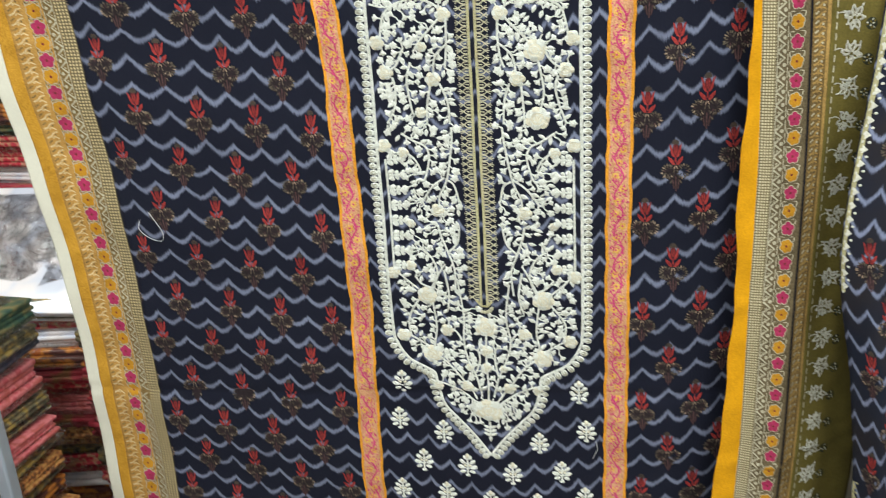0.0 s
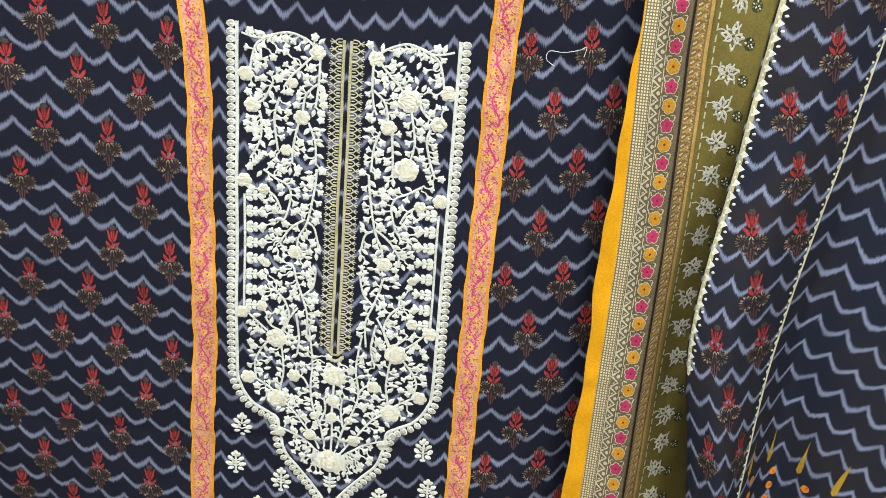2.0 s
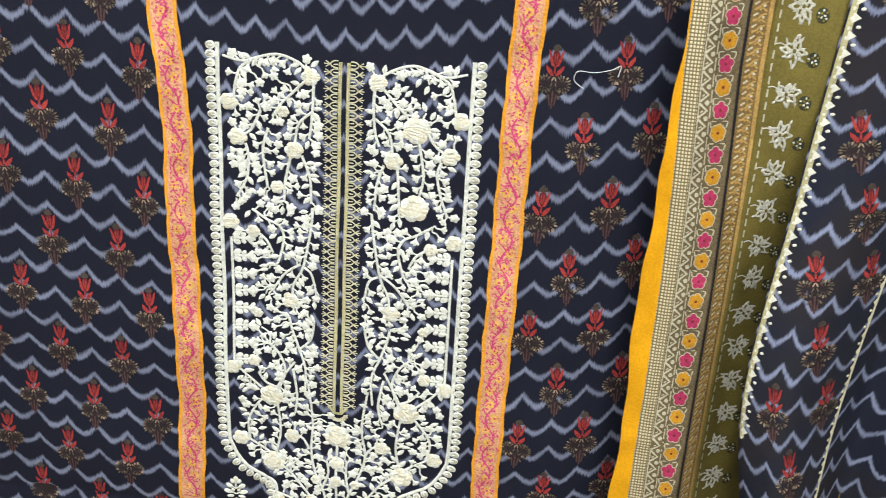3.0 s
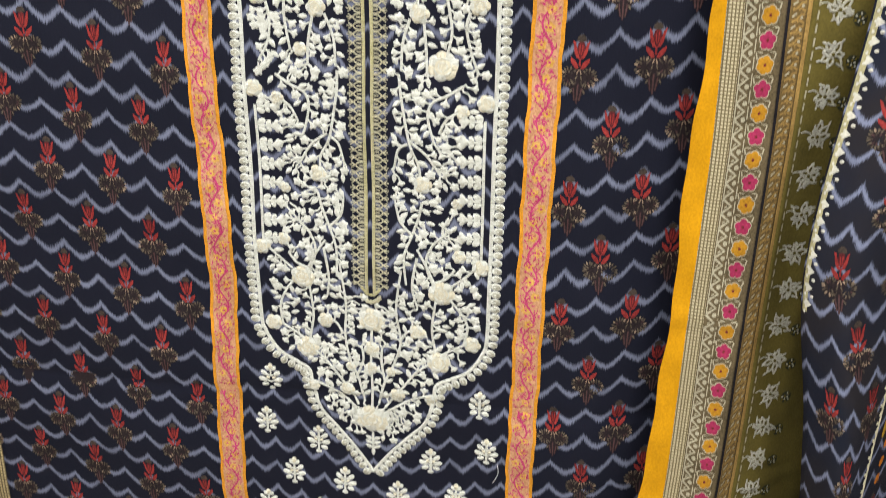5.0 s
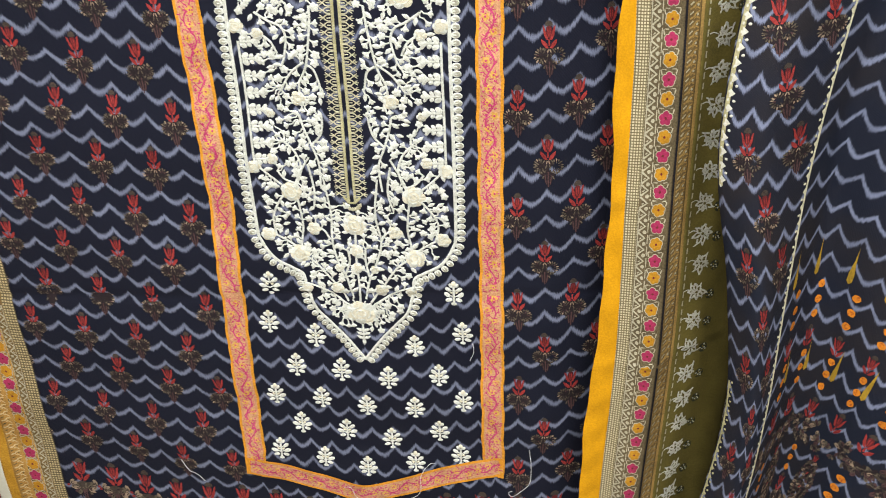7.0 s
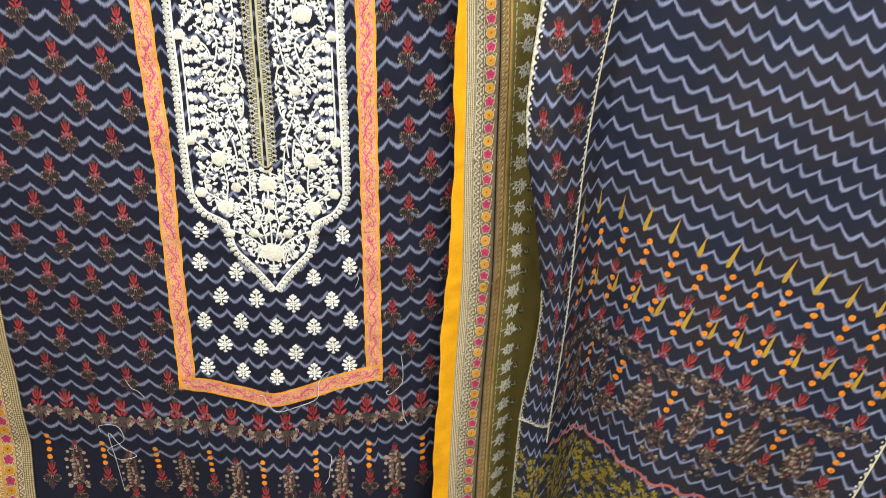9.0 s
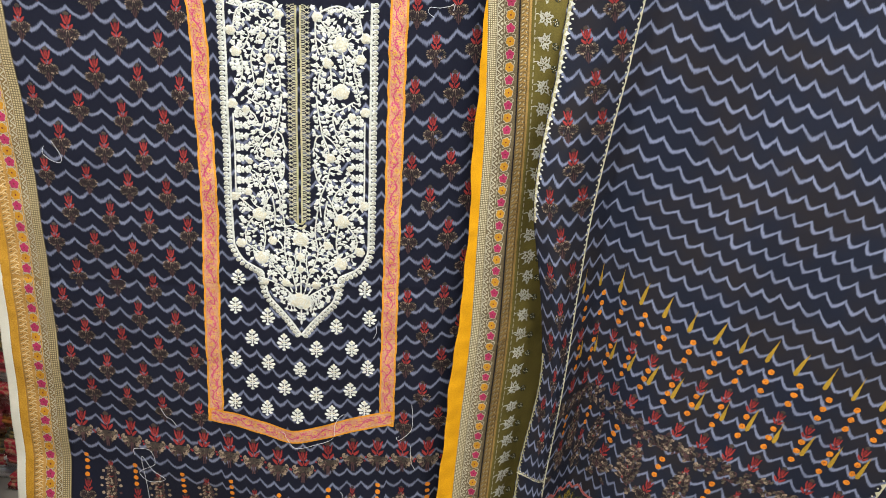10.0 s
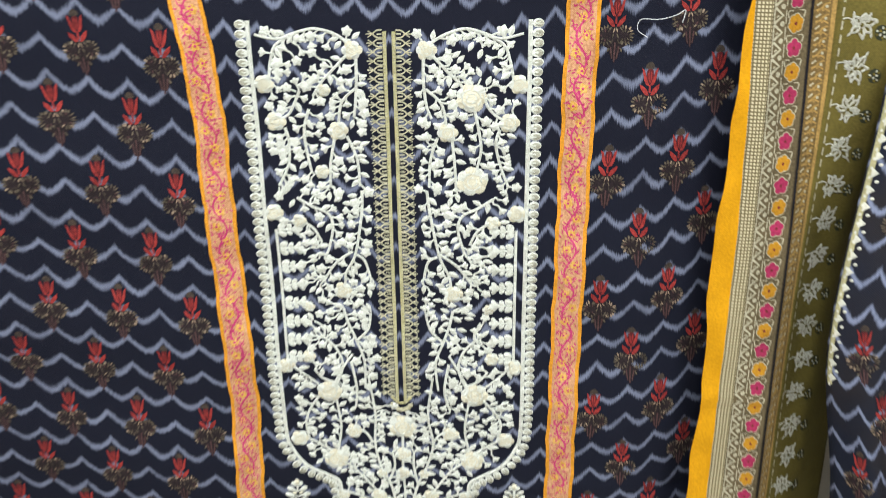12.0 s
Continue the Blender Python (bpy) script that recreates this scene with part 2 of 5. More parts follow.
M_ORANGE = cloth_mat("orange_piping", (0.54, 0.225, 0.02), vary=0.3)
M_LACEW = cloth_mat("ivory_lace_thread", (0.48, 0.46, 0.40), vary=0.2)
M_AMBER = cloth_mat("amber_cloth", (0.36, 0.170, 0.014), vary=0.25, second=(0.50, 0.26, 0.03))
M_KHAKI = cloth_mat("khaki_braid", (0.30, 0.27, 0.15), vary=0.3)
M_MAGENTA = cloth_mat("magenta_weave", (0.43, 0.03, 0.11), vary=0.35, second=(0.55, 0.07, 0.18))
M_YELLOW = cloth_mat("marigold_cloth", (0.52, 0.242, 0.004), vary=0.16)
M_OCHRE = cloth_mat("ochre_cloth", (0.55, 0.26, 0.03), vary=0.3, second=(0.66, 0.40, 0.12))
M_WHITE = cloth_mat("unbleached_selvage", (0.54, 0.51, 0.43), vary=0.06)
M_TAUPE = cloth_mat("taupe_jacquard", (0.082, 0.060, 0.030), vary=0.35)
M_UMBER = cloth_mat("umber_jacquard", (0.105, 0.078, 0.042), vary=0.35)
M_CHECK = check_mat("gold_check_weave", (0.50, 0.43, 0.28), (0.13, 0.10, 0.045), 0.0040, True)
M_IVORYW = cloth_mat("ivory_weave", (0.36, 0.325, 0.235), vary=0.25)
M_GOLDW = cloth_mat("gold_flower_weave", (0.37, 0.175, 0.014), vary=0.3)
M_PINKW = cloth_mat("pink_flower_weave", (0.29, 0.025, 0.075), vary=0.3)
M_MAROON = cloth_mat("maroon_weave", (0.13, 0.02, 0.02), vary=0.3)
M_BLACKW = cloth_mat("black_weave", (0.012, 0.010, 0.012), vary=0.4)
M_TAN = cloth_mat("brown_jacquard", (0.150, 0.095, 0.034), vary=0.4)
M_CHECKL = check_mat("tan_check_weave", (0.44, 0.34, 0.18), (0.085, 0.062, 0.025), 0.0052, True)
M_BUFF = cloth_mat("buff_jacquard", (0.34, 0.170, 0.036), vary=0.3, second=(0.48, 0.27, 0.075))
M_TANW = cloth_mat("tan_plait_weave", (0.52, 0.39, 0.21), vary=0.25)
M_OLDGOLD = cloth_mat("old_gold_weave", (0.31, 0.19, 0.060), vary=0.35)
M_RUST = cloth_mat("rust_leaf_print", (0.062, 0.031, 0.032), vary=0.4)
M_SAND = cloth_mat("sand_leaf_print", (0.24, 0.175, 0.125), vary=0.4)
M_OLIVE = cloth_mat("olive_cloth", (0.112, 0.088, 0.021), vary=0.25)
M_SILVER = thread_mat("silver_grey_thread", (0.70, 0.68, 0.60), (0.34, 0.32, 0.25), rough=0.8)
M_BERRY = cloth_mat("orange_dot_print", (0.52, 0.17, 0.014), vary=0.25)
M_EMBER = cloth_mat("rust_fleck_print", (0.30, 0.07, 0.010), vary=0.3)
M_SPIKE = cloth_mat("mustard_spike_print", (0.29, 0.175, 0.018), vary=0.3)
M_OLIVEP = cloth_mat("olive_leaf_print", (0.028, 0.030, 0.018), vary=0.4)
M_MUST = cloth_mat("mustard_petal_print", (0.17, 0.12, 0.016), vary=0.35)
M_LOOSE = cloth_mat("loose_white_thread", (0.6, 0.6, 0.62), vary=0.1)
M_FILM = film_mat()
M_STEEL = gloss_mat("grey_painted_steel", (0.30, 0.34, 0.40), 0.4, 0.2)
M_RAIL = gloss_mat("chrome_rail", (0.6, 0.6, 0.6), 0.25, 0.9)
M_WALL = gloss_mat("painted_wall", (0.62, 0.58, 0.52), 0.8, 0, 6)
M_CEIL = gloss_mat("white_ceiling_paint", (0.78, 0.77, 0.74), 0.9, 0, 4)
M_FLOOR = gloss_mat("stone_floor", (0.36, 0.33, 0.29), 0.45, 0, 9)


# ---- mesh tools ----
class Batch:
    """Shapes drawn in a cloth's own x and z, with a height h off the cloth."""

    def __init__(self):
        self.v, self.uv, self.f, self.m = [], [], [], []

    def face(self, ids, mat):
        self.f.append(ids)
        self.m.append(mat)

    def blob(self, pts, h0, h1, mat=0, ang=0.0, centre=None):
        """A closed outline domed towards its middle."""
        cx = sum(p[0] for p in pts) / len(pts)
        cz = sum(p[1] for p in pts) / len(pts)
        if centre:
            cx, cz = centre
        b = len(self.v)
        ca, sa = math.cos(ang), math.sin(ang)
        rings = ((1.0, h0), (0.7, h0 + (h1 - h0) * 0.75)) if h1 > h0 else ((1.0, h0),)
        for k, h in rings:
            for x, z in pts:
                X, Z = cx + (x - cx) * k, cz + (z - cz) * k
                self.v.append((X, Z, h))
                self.uv.append((X * ca + Z * sa, -X * sa + Z * ca))
        self.v.append((cx, cz, h1))
        self.uv.append((cx * ca + cz * sa, -cx * sa + cz * ca))
        n, top = len(pts), len(self.v) - 1
        for r in range(len(rings) - 1):
            for i in range(n):
                j = (i + 1) % n
                self.face((b + r * n + i, b + r * n + j, b + (r + 1) * n + j, b + (r + 1) * n + i), mat)
        o = b + (len(rings) - 1) * n
        for i in range(n):
            self.face((o + i, o + (i + 1) % n, top), mat)

    def stroke(self, pts, w, h, mat=0, h0=0.0, taper=0.0, flat=False):
        """A cord or a flat line along pts."""
        n = len(pts)
        if n < 2:
            return
        prof = ((-0.5, 0), (0.5, 0)) if flat else ((-0.5, 0), (-0.3, 0.8), (0, 1), (0.3, 0.8), (0.5, 0))
        b, run = len(self.v), 0.0
        for i, (x, z) in enumerate(pts):
            a, c = pts[max(i - 1, 0)], pts[min(i + 1, n - 1)]
            dx, dz = c[0] - a[0], c[1] - a[1]
            L = math.hypot(dx, dz) or 1
            nx, nz = -dz / L, dx / L
            if i:
                run += math.hypot(x - pts[i - 1][0], z - pts[i - 1][1])
            k = w * (1 - taper * i / (n - 1))
            for s, t in prof:
                self.v.append((x + nx * s * k, z + nz * s * k, h0 + (h if flat else t * h)))
                self.uv.append((run + s * w * 0.6, s * w))
        m = len(prof)
        for i in range(n - 1):
            for j in range(m - 1):
                p = b + i * m + j
                self.face((p, p + 1, p + m + 1, p + m), mat)

    def ellipse(self, x, z, rx, rz, ang=0.0, n=10, h0=0.0, h1=0.001, mat=0):
        ca, sa = math.cos(ang), math.sin(ang)
        pts = []
        for i in range(n):
            t = 2 * math.pi * i / n
            a, b = rx * math.cos(t), rz * math.sin(t)
            pts.append((x + a * ca - b * sa, z + a * sa + b * ca))
        self.blob(pts, h0, h1, mat, ang + math.pi / 2)

    def leaf(self, x, z, length, width, ang, h1=0.0012, mat=0, h0=0.0):
        """A pointed leaf from its foot (x, z) in the direction ang."""
        ca, sa = math.cos(ang), math.sin(ang)
        prof = ((0, 0.12), (0.2, 0.7), (0.45, 1.0), (0.75, 0.65), (1.0, 0.05))
        side = [(a * length, b * width / 2) for a, b in prof]
        pts = side + [(a, -b) for a, b in reversed(side)]
        self.blob([(x + a * ca - b * sa, z + a * sa + b * ca) for a, b in pts], h0, h1, mat, ang)

    def bud(self, x, z, r, ang, h1=0.0013, mat=0):
        """A three-lobed bell flower opening in the direction ang."""
        ca, sa = math.cos(ang), math.sin(ang)
        pts = ((0, 0.22), (0.45, 0.5), (0.8, 0.95), (1.12, 1.02), (1.3, 0.75), (1.16, 0.42), (1.5, 0.28), (1.6, 0), (1.5, -0.28), (1.16, -0.42), (1.3, -0.75), (1.12, -1.02), (0.8, -0.95), (0.45, -0.5), (0, -0.22))
        self.blob([(x + r * (a * ca - b * sa), z + r * (a * sa + b * ca)) for a, b in pts], 0.0, h1, mat, ang)

    def rosette(self, x, z, r, petals, ang=0.0, h1=0.002, mat=0, core=None):
        pts = []
        n = petals * 4
        for i in range(n):
            t = 2 * math.pi * i / n
            k = r * (0.86 + 0.16 * math.cos(petals * t))
            pts.append((x + k * math.cos(t + ang), z + k * math.sin(t + ang)))
        self.blob(pts, 0.0, h1, mat, ang)
        if core is not None:
            b0 = len(self.v)
            self.ellipse(x, z, r * 0.3, r * 0.3, ang, 8, h1 * 0.9, h1 * 1.3, core)


def link_mesh(name, verts, faces, uvs, mats, idx, parent, label=""):
    me = bpy.data.meshes.new(name)
    me.from_pydata(verts, [], faces)
    lay = me.uv_layers.new(name="UVMap")
    vi = np.empty(len(me.loops), dtype=np.int32)
    me.loops.foreach_get("vertex_index", vi)
    lay.data.foreach_set("uv", np.asarray(uvs, dtype=np.float32)[vi].ravel())
    for m in mats:
        me.materials.append(m)
    if idx is not None:
        me.polygons.foreach_set("material_index", np.asarray(idx, dtype=np.int32))
    me.polygons.foreach_set("use_smooth", np.ones(len(me.polygons), dtype=bool))
    me.update()
    ob = new(name, me)
    if parent:
        ob.parent = parent
    if label:
        ob["label"] = label
    return ob


def drawn(name, batch, surf, mats, parent, label=""):
    return link_mesh(name, [surf(*p) for p in batch.v], batch.f, batch.uv, mats, batch.m, parent, label)


def sheet(name, surf, a0, a1, na, z0, z1, nz, uvf, mat, parent, thick=0.0008, label="", left=None, right=None):
    """A cloth sheet over a in [a0, a1] (or between two edges that vary with z) and z in [z0, z1]."""
    verts, uvs, faces = [], [], []
    for j in range(nz + 1):
        z = z0 + (z1 - z0) * j / nz
        l, r = (left(z) if left else a0), (right(z) if right else a1)
        for i in range(na + 1):
            a = l + (r - l) * i / na
            verts.append(surf(a, z, 0.0))
            uvs.append(uvf(a, z))
    for j in range(nz):
        for i in range(na):
            p = j * (na + 1) + i
            faces.append((p, p + 1, p + na + 2, p + na + 1))
    ob = link_mesh(name, verts, faces, uvs, [mat], None, parent, label)
    if thick:
        so = ob.modifiers.new("thickness", "SOLIDIFY")
        so.thickness, so.offset = thick, -1.0
    return ob


def part(name, bm, material, parent, label=""):
    me = bpy.data.meshes.new(name)
    bm.to_mesh(me)
    bm.free()
    me.materials.append(material)
    ob = new(name, me)
    if parent:
        ob.parent = parent
    if label:
        ob["label"] = label
    return ob


def block(x0, x1, y0, y1, z0, z1, bevel=0.0, seg=2):
    bm = bmesh.new()
    bmesh.ops.create_cube(bm, size=1)
    for v in bm.verts:
        v.co = Vector(((x0 + x1) / 2 + v.co.x * (x1 - x0), (y0 + y1) / 2 + v.co.y * (y1 - y0), (z0 + z1) / 2 + v.co.z * (z1 - z0)))
    if bevel:
        bmesh.ops.bevel(bm, geom=bm.edges[:], offset=bevel, segments=seg, affect="EDGES", profile=0.5)
    return bm


def thing(name, label, category, group="", at=(0, 0, 0)):
    ob = new(name)
    ob.location = at
    return tagged(ob, label, category, group)


def curve_of(table):
    """A smooth curve z -> value through a short table."""
    zs = [p[0] for p in table]
    vs = [p[1] for p in table]

    def f(z):
        if z <= zs[0]:
            return vs[0]
        if z >= zs[-1]:
            return vs[-1]
        i = max(k for k in range(len(zs) - 1) if zs[k] <= z)
        t = (z - zs[i]) / (zs[i + 1] - zs[i])
        p0, p1, p2, p3 = vs[max(i - 1, 0)], vs[i], vs[i + 1], vs[min(i + 2, len(vs) - 1)]
        return p1 + 0.5 * t * (p2 - p0 + t * (2 * p0 - 5 * p1 + 4 * p2 - p3 + t * (3 * (p1 - p2) + p3 - p0)))

    return f


def smooth_line(ctrl, n=8):
    """Points along a Catmull-Rom curve through a few control points."""
    out = []
    for i in range(len(ctrl) - 1):
        p = [Vector(ctrl[max(i - 1, 0)]), Vector(ctrl[i]), Vector(ctrl[i + 1]), Vector(ctrl[min(i + 2, len(ctrl) - 1)])]
        for k in range(n):
            t = k / n
            out.append(tuple(0.5 * (2 * p[1] + t * (p[2] - p[0]) + t * t * (2 * p[0] - 5 * p[1] + 4 * p[2] - p[3]) + t ** 3 * (3 * (p[1] - p[2]) + p[3] - p[0]))))
    out.append(tuple(ctrl[-1]))
    return out


# ---- the room ----
def room():
    # pieces of the setting
    def wall(name, dims, mat, label):
        tagged(part(name, block(*dims), mat, None), label, "wall", kind="structure")

    wall("floor", (-2.6, 2.9, -3.2, 1.0, FLOOR - 0.1, FLOOR), M_FLOOR, "grey stone shop floor under the hanging cloth")
    wall("ceiling", (-2.6, 2.9, -3.2, 1.0, CEIL, CEIL + 0.1), M_CEIL, "white painted ceiling over the fabric shop")
    wall("wall_north", (-2.6, 2.9, 0.9, 1.0, FLOOR, CEIL), M_WALL, "cream painted wall behind the stacked packets")
    wall("wall_south", (-2.6, 2.9, -3.2, -3.1, FLOOR, CEIL), M_WALL, "cream painted wall facing the hanging cloth")
    wall("wall_west", (-2.6, -2.5, -3.1, 0.9, FLOOR, CEIL), M_WALL, "cream painted side wall of the shop")
    wall("wall_east", (2.8, 2.9, -3.1, 0.9, FLOOR, CEIL), M_WALL, "cream painted side wall of the shop")


room()
RAIL_Z, RAIL_Y = 2.32, 0.03


def hanging_rail():
    t = thing("hanging_rail", "round chrome rail that the cloths hang from", "rail", at=(0, RAIL_Y, RAIL_Z))
    bm = bmesh.new()
    bmesh.ops.create_cone(bm, cap_ends=True, segments=20, radius1=0.016, radius2=0.016, depth=5.3, matrix=pose(0.15, 0, 0, 0, 90, 0))
    part("tube", bm, M_RAIL, t)
    for x in (-2.485, 2.785):
        bm = bmesh.new()
        bmesh.ops.create_cone(bm, cap_ends=True, segments=20, radius1=0.04, radius2=0.032, depth=0.03, matrix=pose(x, 0, 0, 0, 90 if x < 0 else -90, 0))
        part("end_socket", bm, M_RAIL, t)


hanging_rail()


# ---- printed motifs ----
TUL = [M_RED, M_LEAF, M_TIP, M_PLUM, M_RUST, M_SAND, M_WINE]


def tulip(b, x, z, s=1.0, lean=0.0, leafy=True, rnd=random, wide=1.0):
    """A red tulip over two red leaves and a dark fan with beaded lobes; (x, z) is the middle of the head, s = 1 is 74 mm high."""
    cl, sl = math.cos(lean), math.sin(lean)

    def q(px, pz):
        px, pz = px * s * wide, pz * s
        return x + px * cl - pz * sl, z + px * sl + pz * cl

    def poly(pts, mat, h):
        b.blob([q(*p) for p in pts], h, h, mat)

    def j():
        return rnd.uniform(-0.0006, 0.0006)

    poly([(-0.0052, 0.0112), (-0.0044, 0.0150), (-0.0018, 0.0176), (0.0018, 0.0178 + j()), (0.0046, 0.0150), (0.0052, 0.0112), (0.0, 0.0098)], 1, 0.0005)
    poly([(-0.0034, 0.0092), (0.0, 0.0112 + j()), (0.0034, 0.0092), (0.0042, 0.001), (0.0, -0.0068), (-0.0042, 0.001)], 6, 0.0005)
    for sg in (-1, 1):
        poly([(sg * 0.0088 + j(), 0.0120 + j()), (sg * 0.0060, 0.0090), (sg * 0.0042, 0.002), (sg * 0.0018, -0.0045), (sg * 0.0002, -0.0082), (sg * 0.0040, -0.0074), (sg * 0.0066, -0.002), (sg * 0.0078, 0.005)], 0, 0.0006)
        poly([(sg * 0.0010, 0.0085 + j()), (sg * 0.0022, 0.0060), (sg * 0.0016, -0.0012), (sg * 0.0004, -0.0050)], 0, 0.0007)
        poly([(sg * 0.0008, -0.0186), (sg * 0.0030, -0.0128), (sg * 0.0062, -0.0094), (sg * 0.0106 + j(), -0.0064 + j()), (sg * 0.0100, -0.0116), (sg * 0.0070, -0.0160), (sg * 0.0038, -0.0190)], 0, 0.0006)
    poly([(-0.0009, -0.0075), (0.0009, -0.0075), (0.0012, -0.0160), (-0.0012, -0.0160)], 0, 0.0005)
    if not leafy:
        return
    poly([(0.0, -0.0182), (0.0080, -0.0176), (0.0150, -0.0198), (0.0190, -0.0262), (0.0182, -0.0338), (0.0130, -0.0392), (0.0076, -0.0420), (0.0040, -0.0520), (0.0, -0.0560),
          (-0.0040, -0.0520), (-0.0076, -0.0420), (-0.0130, -0.0392), (-0.0182, -0.0338), (-0.0190, -0.0262), (-0.0150, -0.0198), (-0.0080, -0.0176)], 3, 0.0004)
    n = 0
    for sg in (-1, 1):
        for ring, m, size in ((1.0, 12, 1.0), (0.62, 7, 0.85)):
            for k in range(m):
                a = math.radians(128 - (255 / (m - 1)) * k + rnd.uniform(-6, 6))
                r = 0.0084 * ring * rnd.uniform(0.92, 1.08)
                px, pz = q(sg * (0.0106 + math.cos(a) * r), -0.0282 + math.sin(a) * r * 1.1)
                A = (a if sg > 0 else math.pi - a) + lean
                h = 0.0006 + 0.00002 * (n % 9)
                n += 1
                b.ellipse(px, pz, rnd.uniform(0.0019, 0.0027) * size * s, rnd.uniform(0.0009, 0.0013) * size * s, A, 6, h, h, rnd.choice((5, 2, 2, 2)) if ring > 0.9 else rnd.choice((1, 2, 4, 1)))
        for k in range(3):
            px, pz = q(sg * (0.0016 + 0.0010 * k), -0.0225 - 0.0062 * k)
            b.ellipse(px, pz, 0.0032 * s, 0.0008 * s, math.pi / 2 + sg * 0.35 + lean, 6, 0.0008, 0.0008, (5, 2, 1)[k])
        px, pz = q(sg * 0.0045, -0.0405)
        ex, ez = q(sg * 0.0026, -0.0540)
        b.stroke([(px, pz), (ex, ez)], 0.0016 * s, 0.0008, 4, flat=True)
        px, pz = q(sg * 0.0070, -0.0440)
        b.ellipse(px, pz, 0.0028 * s, 0.0011 * s, (-1.1 if sg > 0 else math.pi + 1.1) + lean, 6, 0.0007, 0.0007, 2)
    b.stroke([q(0, -0.036), q(0, -0.0575)], 0.0018 * s, 0.0009, 4, flat=True)


def dot(b, x, z, r, mat=0, rnd=random):
    n = 9
    b.blob([(x + r * rnd.uniform(0.85, 1.1) * math.cos(2 * math.pi * i / n), z + r * rnd.uniform(0.85, 1.1) * math.sin(2 * math.pi * i / n)) for i in range(n)], 0.0006, 0.0006, mat)


# ---- the shirt cloth ----
def sag(x):
    """How far the printed rows rise from the middle of the cloth to its sides."""
    return (0.14 if x < 0 else 0.21) * (math.sqrt(x * x + 0.0025) - 0.05)


def kam_y(x, z):
    y = 0.0055 * math.sin(8.5 * x + 1.7 * z + 0.4) + 0.003 * math.sin(21 * x - 3.1 * z) + 0.0018 * math.sin(34 * z + 6 * x)
    y += 0.0035 * math.exp(-((z - 0.682 - 0.05 * x) / 0.006) ** 2)
    y += 0.02 * max(0.0, -0.45 - x)
    y += 0.42 * max(0.0, x - 0.29) * min(1.0, max(0.0, (2.1 - z)))
    low = max(0.0, 0.16 - z)
    y -= low * (0.05 + 0.16 * math.sin(9 * x + 0.8))
    top = min(1.0, max(0.0, (z - 1.6) / 0.7))
    return y * (1 - top) + 0.010 * top


SIDE_LEAN = curve_of(((-0.12, 0.008), (0.20, 0.007), (0.50, 0.004), (0.80, 0.005), (1.05, 0.014), (1.20, 0.028), (1.35, 0.038), (2.33, 0.05)))


def kam(x, z, h=0.0):
    """The shirt cloth; its bordered side hangs a little outwards towards the top."""
    f = min(1.0, max(0.0, (-0.40 - x) / 0.17))
    up = min(1.0, max(0.0, (z - 0.75) / 0.5))
    x -= 0.16 * up * up * (3 - 2 * up) * max(0.0, -0.583 - x)
    return (x - f * f * (3 - 2 * f) * SIDE_LEAN(z), kam_y(x, z) - h, z)


def kam_wide(x, z, h=0.0):
    return kam(x * 1.042, z, h)


def kam_uv(x, z):
    # the crests stand over the tulips, which are printed wider apart at the sides
    a = abs(x)
    if a < 0.2:
        u = a * 1.06
    else:
        u = 0.3 + (a - 0.2905) * 0.857 if x < 0 else 0.3 + (a - 0.281) * 0.949
    v = z - sag(x)
    v = v if v < 1.023 else 1.023 + (v - 1.023) * 0.955
    return (math.copysign(u, x), v + 0.0192)


